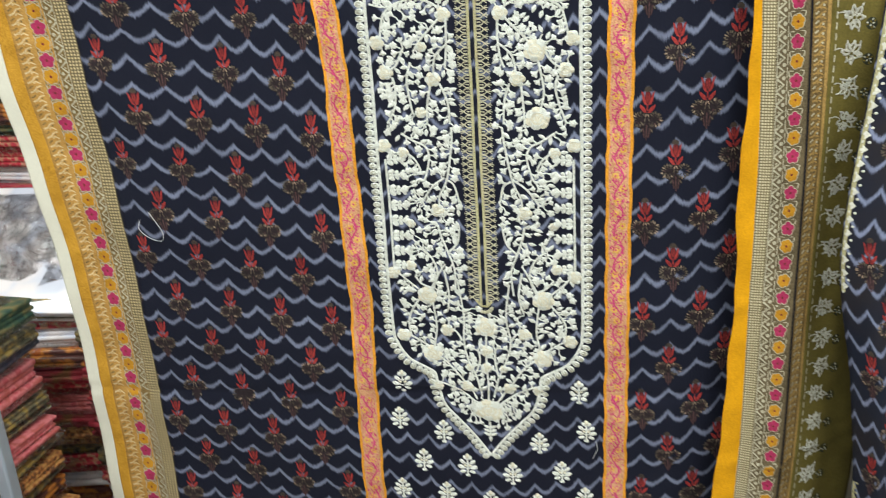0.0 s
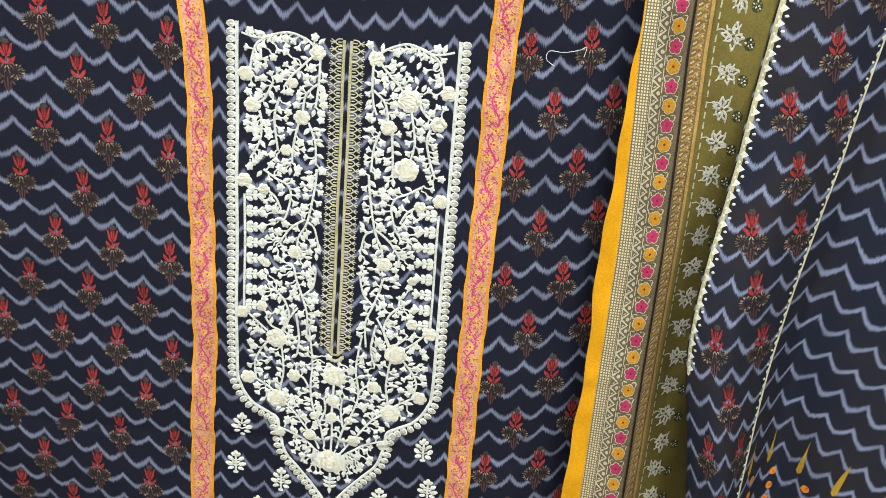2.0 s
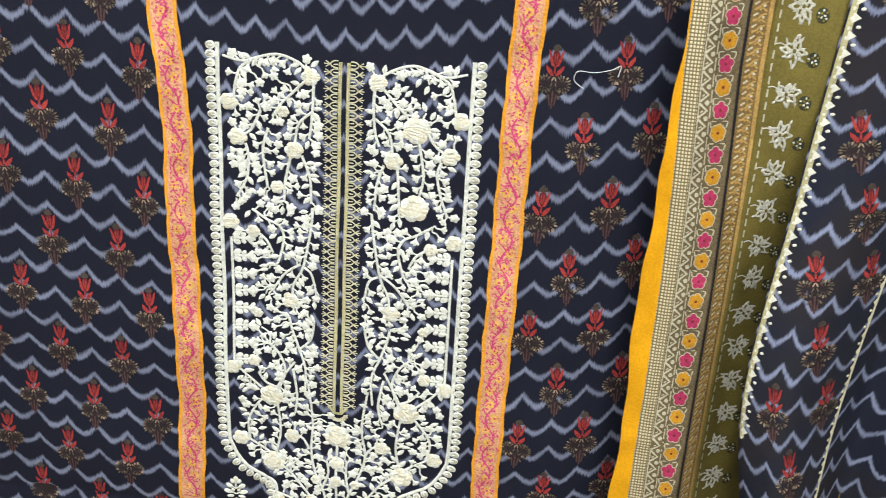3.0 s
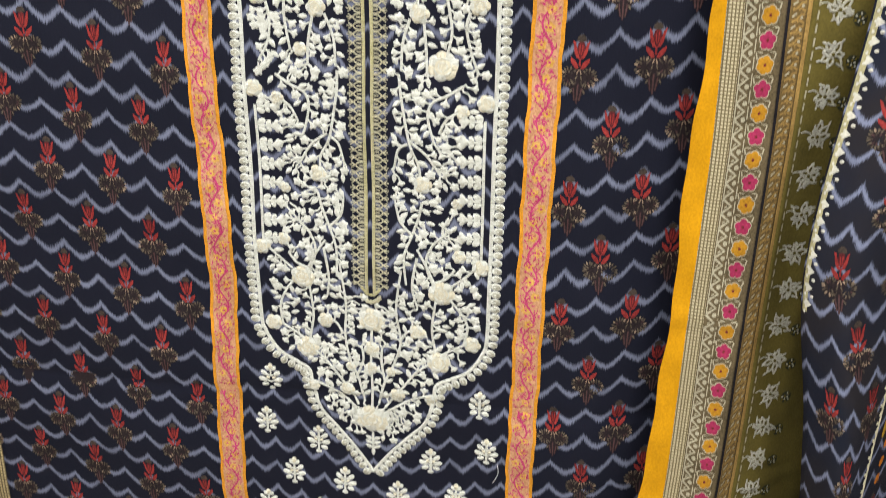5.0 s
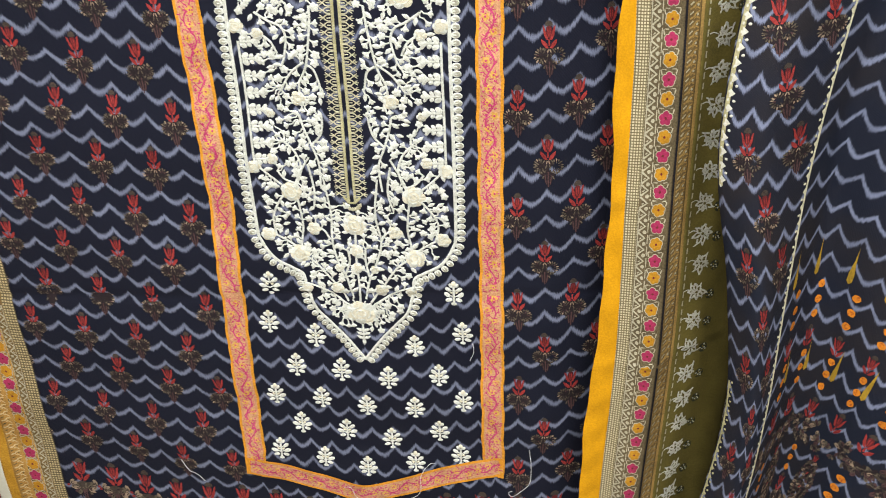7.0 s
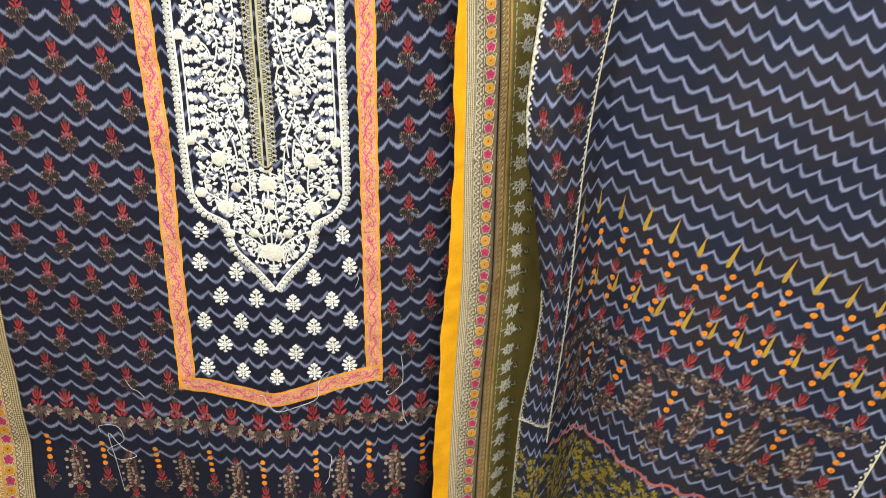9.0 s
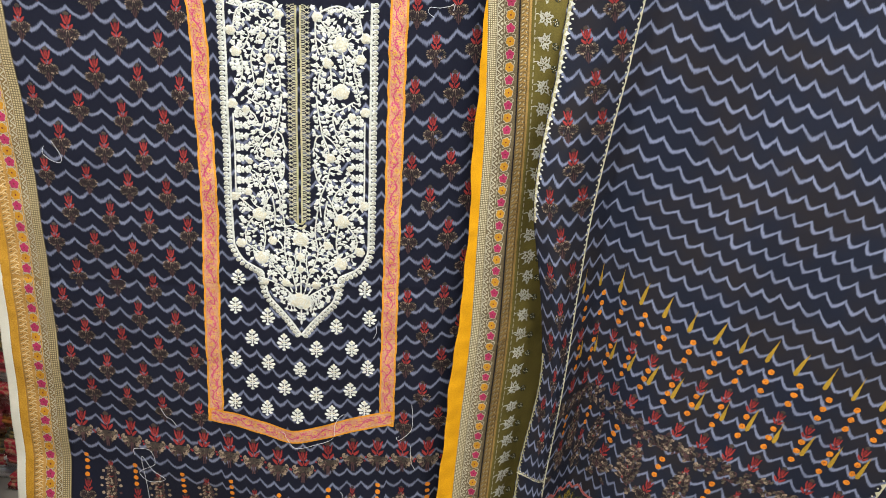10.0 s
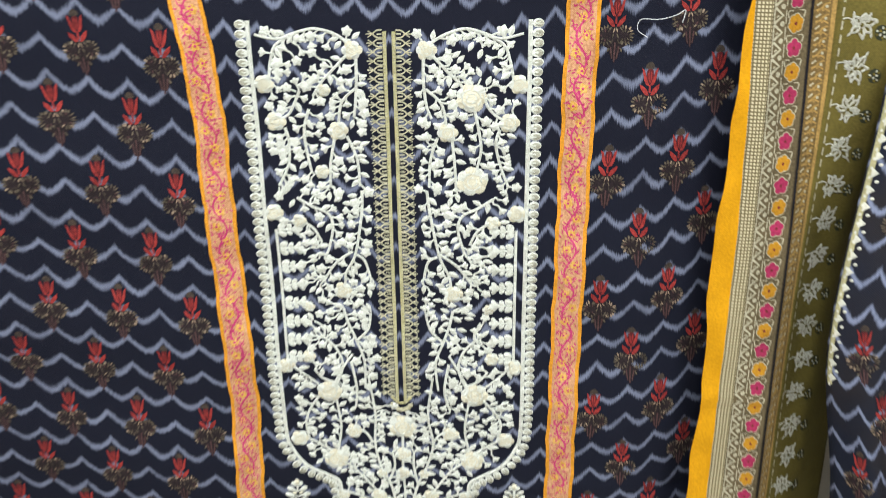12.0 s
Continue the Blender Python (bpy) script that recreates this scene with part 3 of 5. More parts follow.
def shirt_cloth():
    t = thing("shirt_cloth", "navy printed shirt cloth with ivory embroidered yoke, hung flat", "cloth", at=(0, 0, RAIL_Z))
    t.matrix_world = pose(0, 0, 0)
    top = RAIL_Z + 0.012
    sheet("body_cloth", kam, -0.583, 0.42, 126, 0.0, top, 300, kam_uv, M_KAMEEZ, t)
    # hem: a gold woven band and a marigold edge down to the floor
    sheet("hem_band", kam, -0.583, 0.42, 80, -0.05, 0.0, 6, lambda x, z: (x, z), M_CHECK, t, label="gold woven hem band")
    sheet("hem_edge", kam, -0.583, 0.42, 80, FLOOR + 0.001, -0.05, 8, lambda x, z: (x, z), M_YELLOW, t, label="marigold yellow hem edge")
    b = Batch()
    for i in range(82):
        x = -0.58 + 0.012 * i
        b.blob([(x - 0.005, -0.040), (x + 0.005, -0.040), (x, -0.018)], 0.0006, 0.0006, 0)
    drawn("hem_triangles", b, kam, [M_IVORYW], t)
    # side border
    strips = (("check_strip", -0.604, -0.583, M_CHECKL), ("triangle_strip", -0.6225, -0.604, M_TAN), ("jacquard_strip", -0.682, -0.6225, M_BUFF),
              ("marigold_edge", -0.704, -0.682, M_AMBER), ("white_selvage", -0.728, -0.704, M_WHITE))
    for name, a, c, m in strips:
        sheet(name, kam, a, c, 8, FLOOR + 0.001, top, 260, lambda x, z: (x, z), m, t)
    border_motifs(t, kam, -0.6130, -0.6370, -0.6665, -1, FLOOR + 0.01, 1.62, 1.22)
    ribbons(t)
    rnd = random.Random(5)
    for k in range(-7, 10):
        v = 1.022 - (0.0776 if k >= 0 else 0.0812) * k
        for i in range(8):
            for sg in (-1, 1):
                x = sg * ((0.281 if k % 2 == 0 else 0.242) + 0.079 * i) if sg > 0 else -(0.2905 if k % 2 == 0 else 0.2495) - 0.0875 * i
                if x < -0.60 or x > 0.39 or (k % 2 and abs(x) < 0.235):
                    continue
                b = Batch()
                z = v + sag(x) + (0.012 if sg > 0 else 0)
                tulip(b, x + rnd.uniform(-0.002, 0.002), z + rnd.uniform(-0.003, 0.003), rnd.uniform(0.95, 1.04), rnd.uniform(-0.05, 0.05) + 0.02, rnd=rnd)
                clip_left(b, -0.5825)
                drawn("tulip_print", b, kam, TUL, t)
    hem_print(t, rnd)
    yoke(t)
    for x, z in BUTAS:
        buta(t, x * 1.025, z, rnd)
    return t


def clip_left(b, x0):
    """The print ends where the side border is woven in."""
    b.v = [(max(x, x0), z, h) for x, z, h in b.v]


def border_motifs(t, surf, tri_x, flower_x, zig_x, side, z0, z1, g=1.0):
    """Woven side border: ivory triangles with dots, pink and gold flowers in turn, and a plait of slanted stitches."""
    tri, fl, zz = Batch(), Batch(), Batch()
    rnd = random.Random(11)
    pitch = 0.0200 if g > 1.02 else 0.0175
    for i in range(int((z1 - z0) / pitch)):
        z = z0 + pitch * i
        o = tri_x
        tri.stroke([(o - side * 0.0062, z + 0.001), (o + side * 0.0040, z + pitch / 2), (o - side * 0.0062, z + pitch - 0.001)], 0.0030, 0.0007, 0, flat=True)
        tri.stroke([(o - side * 0.0068, z), (o - side * 0.0068, z + pitch * 0.98)], 0.0014, 0.0006, 0, flat=True)
        tri.stroke([(o - side * 0.0040, z + pitch / 2 - 0.002), (o - side * 0.0010, z + pitch / 2)], 0.0016, 0.0007, 0, flat=True)
        dot(tri, o + side * 0.0034, z, 0.0030, 0, rnd)
        tri.stroke([(o + side * 0.0082, z), (o + side * 0.0082, z + pitch * 0.8)], 0.0014, 0.0006, 0, flat=True)
    for i in range(int((z1 - z0) / 0.0253)):
        z = z0 + 0.0253 * i
        pink = i % 2
        n = 5 if pink else 6
        for k in range(n):
            a = 2 * math.pi * k / n + 0.3 + rnd.uniform(-0.08, 0.08)
            px, pz = flower_x + 0.0056 * g * math.cos(a), z + 0.0056 * g * math.sin(a)
            fl.ellipse(px, pz, 0.0045 * g + 0.0011, 0.0047 * g + 0.0011, a, 8, 0.0006, 0.0006, 2)
            fl.ellipse(px, pz, 0.0045 * g, 0.0045 * g, a, 8, 0.0009, 0.0013, pink)
        fl.ellipse(flower_x, z, 0.0050 * g, 0.0050 * g, 0, 8, 0.0010, 0.0010, pink)
        fl.ellipse(flower_x, z, 0.0018 * g, 0.0018 * g, 0, 8, 0.0013, 0.0017, 3)
        for sx in (-1, 1):
            fl.stroke(smooth_line([(flower_x + sx * 0.0098, z + 0.0060), (flower_x + sx * 0.0110, z + 0.0126), (flower_x + sx * 0.0040, z + 0.0127)], 4), 0.0017, 0.0005, 2, flat=True)
            fl.stroke(smooth_line([(flower_x + sx * 0.0098, z + 0.0194), (flower_x + sx * 0.0110, z + 0.0128), (flower_x + sx * 0.0040, z + 0.0125)], 4), 0.0015, 0.0005, 4, flat=True)
    step = 0.0150 if g > 1.02 else 0.0120
    w = 0.0105 if g > 1.02 else 0.0072
    for i in range(int((z1 - z0) / step)):
        z = z0 + step * i
        zz.stroke(smooth_line([(zig_x - w, z + 0.001), (zig_x - w * 0.2, z + step * 0.28), (zig_x + w * 0.25, z + step * 0.62), (zig_x + w, z + step * 0.78)], 3), 0.0026, 0.0007, 0, 0, 0.3, True)
        zz.stroke([(zig_x + w, z), (zig_x + w * 0.3, z + step * 0.25), (zig_x - w * 0.1, z + step * 0.05)], 0.0020, 0.0006, 0, flat=True)
        zz.stroke([(zig_x - w, z + step * 0.5), (zig_x - w * 0.3, z + step * 0.8)], 0.0020, 0.0006, 1, flat=True)
        dot(zz, zig_x + w * 0.55, z + step * 0.45, 0.0018, 1, rnd)
    drawn("triangle_weave", tri, surf, [M_IVORYW], t)
    drawn("flower_weave", fl, surf, [M_GOLDW, M_PINKW, M_IVORYW, M_MAROON, M_TAUPE], t, "pink and gold woven flowers")
    drawn("plait_weave", zz, surf, [M_TANW if g > 1.02 else M_OLDGOLD, M_TAN if g > 1.02 else M_IVORYW], t)


def ribbons(t):
    lx = curve_of(((0.30, -0.208), (0.50, -0.206), (0.67, -0.204), (0.85, -0.199), (1.08, -0.203), (1.24, -0.206), (1.36, -0.219), (2.3, -0.24)))
    rx = curve_of(((0.30, 0.2005), (0.52, 0.201), (0.70, 0.202), (0.90, 0.203), (1.20, 0.205), (1.33, 0.208), (2.3, 0.225)))
    bz = curve_of(((-0.223, 0.337), (-0.2, 0.332), (-0.1, 0.312), (-0.018, 0.2925), (0.09, 0.325), (0.2, 0.362), (0.216, 0.366)))
    rnd = random.Random(3)
    lines = ([(lx(z), z) for z in np.linspace(0.318, RAIL_Z, 150)], [(rx(z), z) for z in np.linspace(0.346, RAIL_Z, 150)], [(x, bz(x)) for x in np.linspace(-0.2258, 0.2185, 60)])
    for n, line in enumerate(lines):
        lift = 0.0008 if n == 2 else 0.0
        wob = [(x + 0.0009 * math.sin(70 * z) + 0.0006 * math.sin(173 * z + n), z) if n < 2 else (x, z + 0.0009 * math.sin(70 * x)) for x, z in line]
        b = Batch()
        b.stroke(wob, 0.0365, 0.0010 + lift, 0, flat=True)
        edge = drawn("ribbon", b, kam, [M_ORANGE], t, "orange-edged pink woven ribbon")
        b = Batch()
        b.stroke(wob[1:-1], 0.0280, 0.0014 + lift, 0, flat=True)
        drawn("ribbon_face", b, kam, [M_PEACH], edge, "peach pink ribbon face")
        # magenta vine with gold flowers
        b = Batch()
        run = [0.0]
        for p, q in zip(line, line[1:]):
            run.append(run[-1] + math.hypot(q[0] - p[0], q[1] - p[1]))

        def along(s, off):
            s = min(max(s, 0.0), run[-1] - 1e-4)
            i = max(k for k in range(len(run) - 1) if run[k] <= s)
            f = (s - run[i]) / (run[i + 1] - run[i])
            p, q = line[i], line[i + 1]
            L = math.hypot(q[0] - p[0], q[1] - p[1])
            return p[0] + (q[0] - p[0]) * f - (q[1] - p[1]) / L * off, p[1] + (q[1] - p[1]) * f + (q[0] - p[0]) / L * off

        end = min(run[-1], 1.35)
        h = 0.0017 + lift
        ss = np.arange(0.006, end - 0.006, 0.003)
        b.stroke([along(s, 0.0062 * math.sin(2 * math.pi * s / 0.055)) for s in ss], 0.0022, h, 0, flat=True)
        s, k = 0.012, 0
        while s < end - 0.012:
            a = 0.0062 * math.sin(2 * math.pi * s / 0.055)
            sg = 1 if k % 2 else -1
            b.stroke([along(s, a), along(s + 0.004, a + sg * 0.004), along(s + 0.009, a * 0.3 + sg * 0.0085)], 0.0019, h, 0, 0, 0.5, True)
            for _ in range(9):
                px, pz = along(s + rnd.uniform(-0.004, 0.010), rnd.uniform(-0.0115, 0.0115))
                b.leaf(px, pz, rnd.uniform(0.003, 0.0065), 0.0018, rnd.uniform(0, 6.28), h + 0.0001, 0, h + 0.0001)
            if k % 2 == 0:
                cx, cz = along(s + 0.006, -a * 0.95)
                b.rosette(cx, cz, 0.0062, 5, rnd.random(), h + 0.0004, 1)
                b.ellipse(cx, cz, 0.002, 0.002, 0, 6, h, h + 0.0006, 0)
            s += 0.0095
            k += 1
        for v in range(len(b.v)):
            x, z, hh = b.v[v]
            b.v[v] = (x, z, max(hh, h))
        drawn("vine_weave", b, kam, [M_MAGENTA, M_OCHRE], edge, "magenta woven vine with gold flowers")


def hem_row_z(x):
    return curve_of(((-0.60, 0.294), (-0.48, 0.286), (-0.36, 0.272), (-0.23, 0.266), (-0.12, 0.249), (-0.02, 0.231), (0.046, 0.254), (0.11, 0.274), (0.22, 0.293), (0.40, 0.312)))(x)


def lobes(b, x, z, r, ang, rnd, mats=(5, 2, 5, 5)):
    """A small scalloped leaf: rounded lobes spread from one point."""
    n = 4
    for k in range(n):
        a = ang + (k - (n - 1) / 2) * 0.62 + rnd.uniform(-0.1, 0.1)
        h = 0.0006 + 0.00003 * k
        b.ellipse(x + 0.62 * r * math.cos(a), z + 0.62 * r * math.sin(a), 0.46 * r, 0.25 * r, a, 8, h, h, mats[k % len(mats)])
        b.ellipse(x + 0.45 * r * math.cos(a), z + 0.45 * r * math.sin(a), 0.22 * r, 0.06 * r, a, 6, 0.0008, 0.0008, 3)


def hem_print(t, rnd):
    """The printed hem: a row of large tulips, a leaf band, dots and small trees."""
    x = -0.545
    k = 0
    while x < 0.40:
        b = Batch()
        z = hem_row_z(x)
        tulip(b, x, z, 1.38, rnd.uniform(-0.04, 0.08), leafy=False, rnd=rnd)
        b.blob([(x - 0.012, z - 0.030), (x, z - 0.027), (x + 0.012, z - 0.030), (x + 0.016, z - 0.042), (x + 0.008, z - 0.052), (x - 0.008, z - 0.052), (x - 0.016, z - 0.042)], 0.0004, 0.0004, 1)
        for sg in (-1, 1):
            lobes(b, x + sg * 0.026, z - 0.037, 0.0150, 0.2 if sg < 0 else math.pi - 0.2, rnd)
            lobes(b, x + sg * 0.006, z - 0.044, 0.0150, -0.25 if sg > 0 else math.pi + 0.25, rnd, (2, 5, 4, 2))
            dot(b, x + sg * 0.0290, z - 0.037, 0.0030, 0, rnd)
            for i in range(2):
                b.stroke([(x + sg * (0.002 + 0.005 * i), z - 0.046), (x + sg * (0.0025 + 0.006 * i), z - 0.072 + 0.007 * i)], 0.0032, 0.0007, 3 if i else 4, flat=True)
        for i in range(6):
            b.ellipse(x + rnd.uniform(-0.009, 0.009), z - 0.034 - 0.003 * i, 0.0032, 0.0012, rnd.uniform(0, 3.1), 6, 0.0009, 0.0009, rnd.choice((2, 4, 3)))
        clip_left(b, -0.5825)
        drawn("hem_tulip_print", b, kam, TUL, t)
        # dots and small trees under the row
        if k % 2 == 0:
            for i in range(4):
                b = Batch()
                dot(b, x + 0.002, z - 0.112 - 0.0185 * i, 0.0063, 0, rnd)
                clip_left(b, -0.5825)
                drawn("orange_dot_print", b, kam, [M_BERRY], t)
            b = Batch()
            tulip(b, x + 0.004, z - 0.192, 0.98, rnd.uniform(-0.05, 0.05), rnd=rnd)
            clip_left(b, -0.5825)
            drawn("hem_tulip_print", b, kam, TUL, t)
        else:
            b = Batch()
            zc = z - 0.155
            tulip(b, x, zc + 0.028, 0.72, 0.0, leafy=False, rnd=rnd)
            b.blob([(x - 0.007, zc + 0.014), (x + 0.007, zc + 0.014), (x + 0.013, zc - 0.01), (x + 0.013, zc - 0.05), (x, zc - 0.078), (x - 0.013, zc - 0.05), (x - 0.013, zc - 0.01)], 0.0004, 0.0004, 3)
            for i in range(10):
                zz = zc + 0.012 - 0.009 * i
                w = (0.012, 0.019, 0.014, 0.022, 0.015, 0.023, 0.015, 0.021, 0.014, 0.010)[i]
                for sg in (-1, 1):
                    ww = w * rnd.uniform(0.85, 1.15)
                    if i % 2:
                        dot(b, x + sg * ww, zz + rnd.uniform(-0.003, 0.003), rnd.uniform(0.0036, 0.0050), rnd.choice((5, 2, 5, 4)), rnd)
                    lobes(b, x + sg * ww * 0.15, zz + rnd.uniform(-0.002, 0.002), rnd.uniform(0.009, 0.013), (0.5 if sg > 0 else 2.64) + rnd.uniform(-0.5, 0.5), rnd, (2, 4, 1, 5))
                if i % 3 == 2:
                    b.stroke([(x - 0.006, zz + 0.001), (x, zz - 0.003), (x + 0.006, zz + 0.001)], 0.0018, 0.0010, 0, flat=True)
            lobes(b, x - 0.012, zc - 0.078, 0.012, math.pi - 0.3, rnd)
            lobes(b, x + 0.012, zc - 0.078, 0.012, 0.3, rnd)
            tulip(b, x, zc - 0.085, 0.8, 0, rnd=rnd)
            clip_left(b, -0.5825)
            drawn("tree_print", b, kam, TUL, t)
        x += 0.0605
        k += 1


# ---- embroidery ----
BUTAS = ((-0.139, 0.695), (-0.149, 0.625), (-0.077, 0.603), (-0.113, 0.547), (-0.04, 0.543), (-0.153, 0.488), (-0.077, 0.486), (-0.116, 0.431),
         (-0.041, 0.423), (-0.157, 0.376), (-0.082, 0.365), (-0.011, 0.350), (-0.004, 0.476), (0.034, 0.532), (0.078, 0.592), (0.141, 0.691),
         (0.152, 0.620), (0.113, 0.539), (0.073, 0.475), (0.150, 0.493), (0.032, 0.409), (0.110, 0.428), (0.068, 0.362), (0.143, 0.381))


def buta(t, x, z, rnd):
    """A small embroidered sprig: a bud over three pairs of leaves."""
    b = Batch()
    k = rnd.uniform(1.04, 1.14)
    b.stroke([(x, z + 0.012 * k), (x, z - 0.017 * k)], 0.0034, 0.0013, 0)
    b.ellipse(x, z + 0.0155 * k, 0.0036, 0.0046, 0, 10, 0, 0.0017, 1)
    for sg in (-1, 1):
        b.ellipse(x + sg * 0.0040 * k, z + 0.0125 * k, 0.0042, 0.0030, sg * 1.0, 10, 0, 0.0016, 0)
        b.ellipse(x + sg * 0.0078 * k, z + 0.0058 * k, 0.0056, 0.0036, sg * 0.7, 10, 0, 0.0016, 0)
        b.ellipse(x + sg * 0.0096 * k, z - 0.0030 * k, 0.0064, 0.0039, sg * 0.35, 10, 0, 0.0016, 0)
        b.ellipse(x + sg * 0.0072 * k, z - 0.0105 * k, 0.0054, 0.0032, sg * -0.25, 10, 0, 0.0015, 0)
        b.ellipse(x + sg * 0.0036 * k, z - 0.0002 * k, 0.0030, 0.0022, sg * 0.6, 8, 0, 0.0018, 1)
        b.stroke([(x, z - 0.007), (x + sg * 0.007, z - 0.0035)], 0.0022, 0.001, 0)
        b.stroke([(x, z + 0.002), (x + sg * 0.006, z + 0.006)], 0.0022, 0.001, 0)
    b.ellipse(x, z - 0.0165 * k, 0.0046, 0.0030, 0, 8, 0, 0.0014, 0)
    drawn("embroidered_sprig", b, kam, [M_THREAD, M_ROSE], t, "small ivory embroidered sprig")


def rose_stitches(b, x, z, r, rnd, flat=1.0):
    """A round embroidered rose: lapped outer petals, a domed middle and curved rows of thread."""
    n = 7 if r > 0.015 else 6
    for k in range(n):
        a = 2 * math.pi * (k + rnd.uniform(-0.15, 0.15)) / n
        d = r * rnd.uniform(0.56, 0.66)
        b.ellipse(x + d * math.cos(a), z + flat * d * math.sin(a), 0.40 * r, 0.46 * r, a, 9, 0, 0.0019 + 0.0001 * (k % 3), k % 2)
    b.ellipse(x, z, 0.70 * r, 0.66 * r * flat, rnd.random(), 12, 0.0012, 0.0025, 0)
    for ring, m in ((0.30, 5), (0.58, 7)):
        for k in range(m):
            a = 2 * math.pi * k / m + rnd.uniform(0, 0.5)
            w = 2.4 / m
            b.stroke([(x + ring * r * math.cos(a + w * (i - 1)), z + flat * ring * r * math.sin(a + w * (i - 1))) for i in range(3)], max(0.0014, 0.13 * r), 0.0032, 1)


def yoke_limit(z):
    return float(np.interp(z, [0.585, 0.61, 0.66, 0.705, 0.722, 0.745, 0.80, 1.3], [0.0, 0.022, 0.062, 0.070, 0.085, 0.118, 0.134, 0.136]))


def yoke(t):
    rnd = random.Random(21)
    rail = smooth_line([(0.1455, 1.312), (0.1455, 1.15), (0.1455, 0.95), (0.1450, 0.80), (0.139, 0.765), (0.122, 0.738), (0.098, 0.7235), (0.083, 0.713), (0.080, 0.69), (0.070, 0.655), (0.050, 0.630), (0.025, 0.600), (0.0, 0.565)], 10)
    edge, beads = Batch(), Batch()
    for sg in (-1, 1):
        line = [(sg * x, z) for x, z in rail]
        edge.stroke(line, 0.0048, 0.0019, 0)
        run, nxt = 0.0, 0.004
        for i in range(1, len(rail)):
            (x0, z0), (x1, z1) = rail[i - 1], rail[i]
            L = math.hypot(x1 - x0, z1 - z0)
            while L and nxt <= run + L:
                f = (nxt - run) / L
                dx, dz = (x1 - x0) / L, (z1 - z0) / L
                nx, nz = -dz, dx
                px, pz = x0 + (x1 - x0) * f + nx * 0.0078, z0 + (z1 - z0) * f + nz * 0.0078
                a = math.atan2(nz, nx)
                a = a if sg > 0 else math.pi - a
                beads.ellipse(sg * px, pz, 0.0064 * rnd.uniform(0.92, 1.06), 0.0050, a + rnd.uniform(-0.12, 0.12), 12, 0, 0.0013, 0)
                beads.ellipse(sg * (px + nx * 0.001), pz + nz * 0.001, 0.0046, 0.0034, a, 8, 0.0013, 0.0017, 1)
                beads.ellipse(sg * (px - nx * 0.0012), pz - nz * 0.0012, 0.0026, 0.0011, a, 6, 0.0017, 0.0021, 0)
                nxt += 0.0103
            run += L
    y = drawn("yoke_border", edge, kam_wide, [M_THREAD], t, "raised ivory cord round the yoke")
    tagged(drawn("scallop_stitch_edge", beads, kam_wide, [M_THREAD, M_LOOPTH], y, "ivory scallop stitches"), kind="stuff")
    # inner bar with pointed teeth
    for sg in (-1, 1):
        b = Batch()
        b.stroke([(sg * 0.1345, 0.892 + 0.02 * i) for i in range(10)], 0.0034, 0.0014, 0)
        bar = drawn("inner_bar", b, kam_wide, [M_THREAD], t, "narrow ivory stitched bar")
        for k in range(8):
            b = Batch()
            z = 0.9005 + 0.0243 * k
            a = math.pi if sg > 0 else 0.0
            for s2 in (-1, 1):
                b.ellipse(sg * 0.1278, z + s2 * 0.0050, 0.0054, 0.0040, sg * -0.6 * s2, 10, 0, 0.0015, 0)
                b.ellipse(sg * 0.1198, z + s2 * 0.0042, 0.0040, 0.0030, sg * -0.9 * s2, 8, 0, 0.0015, 0)
            b.stroke([(sg * 0.132, z), (sg * 0.116, z)], 0.0036, 0.0014, 0)
            b.bud(sg * 0.1180, z, 0.0082, a, 0.0018, 0)
            drawn("tooth_stitch", b, kam_wide, [M_THREAD], bar)
    # neck slit with gold lace
    b = Batch()
    b.stroke([(-0.0125, 0.845), (-0.004, 0.835), (0.004, 0.835), (0.0125, 0.845)], 0.004, 0.0015, 0)
    slit = drawn("neck_slit", b, kam_wide, [M_GOLDTH], t, "gold braid down the neck slit")
    for sg in (-1, 1):
        b = Batch()
        b.stroke([(sg * 0.0048, 1.299 - 0.0463 * i) for i in range(11)], 0.0042, 0.0018, 0)
        for k in range(118):
            z = 1.297 - 0.00392 * k
            b.stroke([(sg * 0.0032, z), (sg * 0.0066, z - 0.0026)], 0.0013, 0.0023, 1)
        drawn("braid", b, kam_wide, [M_GOLDTH, M_BEIGETH], slit)
    b = Batch()
    for sg in (-1, 1):
        a = 0.0 if sg > 0 else math.pi
        for k in range(47):
            z = 1.296 - 0.0097 * k
            b.stroke(smooth_line([(sg * 0.0072, z + 0.0040), (sg * 0.0128, z + 0.0036), (sg * 0.0164, z), (sg * 0.0128, z - 0.0036), (sg * 0.0072, z - 0.0040)], 3), 0.0017, 0.0013, 0)
            b.stroke([(sg * 0.0074, z), (sg * 0.0128, z + rnd.uniform(-0.0006, 0.0006))], 0.0016, 0.0010, 0)
            for s2 in (-1, 0, 1):
                b.stroke([(sg * 0.0168, z), (sg * (0.0238 - 0.0018 * abs(s2)), z + 0.0034 * s2)], 0.0013, 0.0011, 0)
    for k in range(7):
        a = math.radians(-160 + 23.3 * k)
        b.bud(0.008 * math.cos(a), 0.835 + 0.007 * math.sin(a), 0.0042, a, 0.0014, 0)
    tagged(drawn("slit_lace", b, kam_wide, [M_BEIGETH], slit, "pale gold looped lace"), kind="stuff")
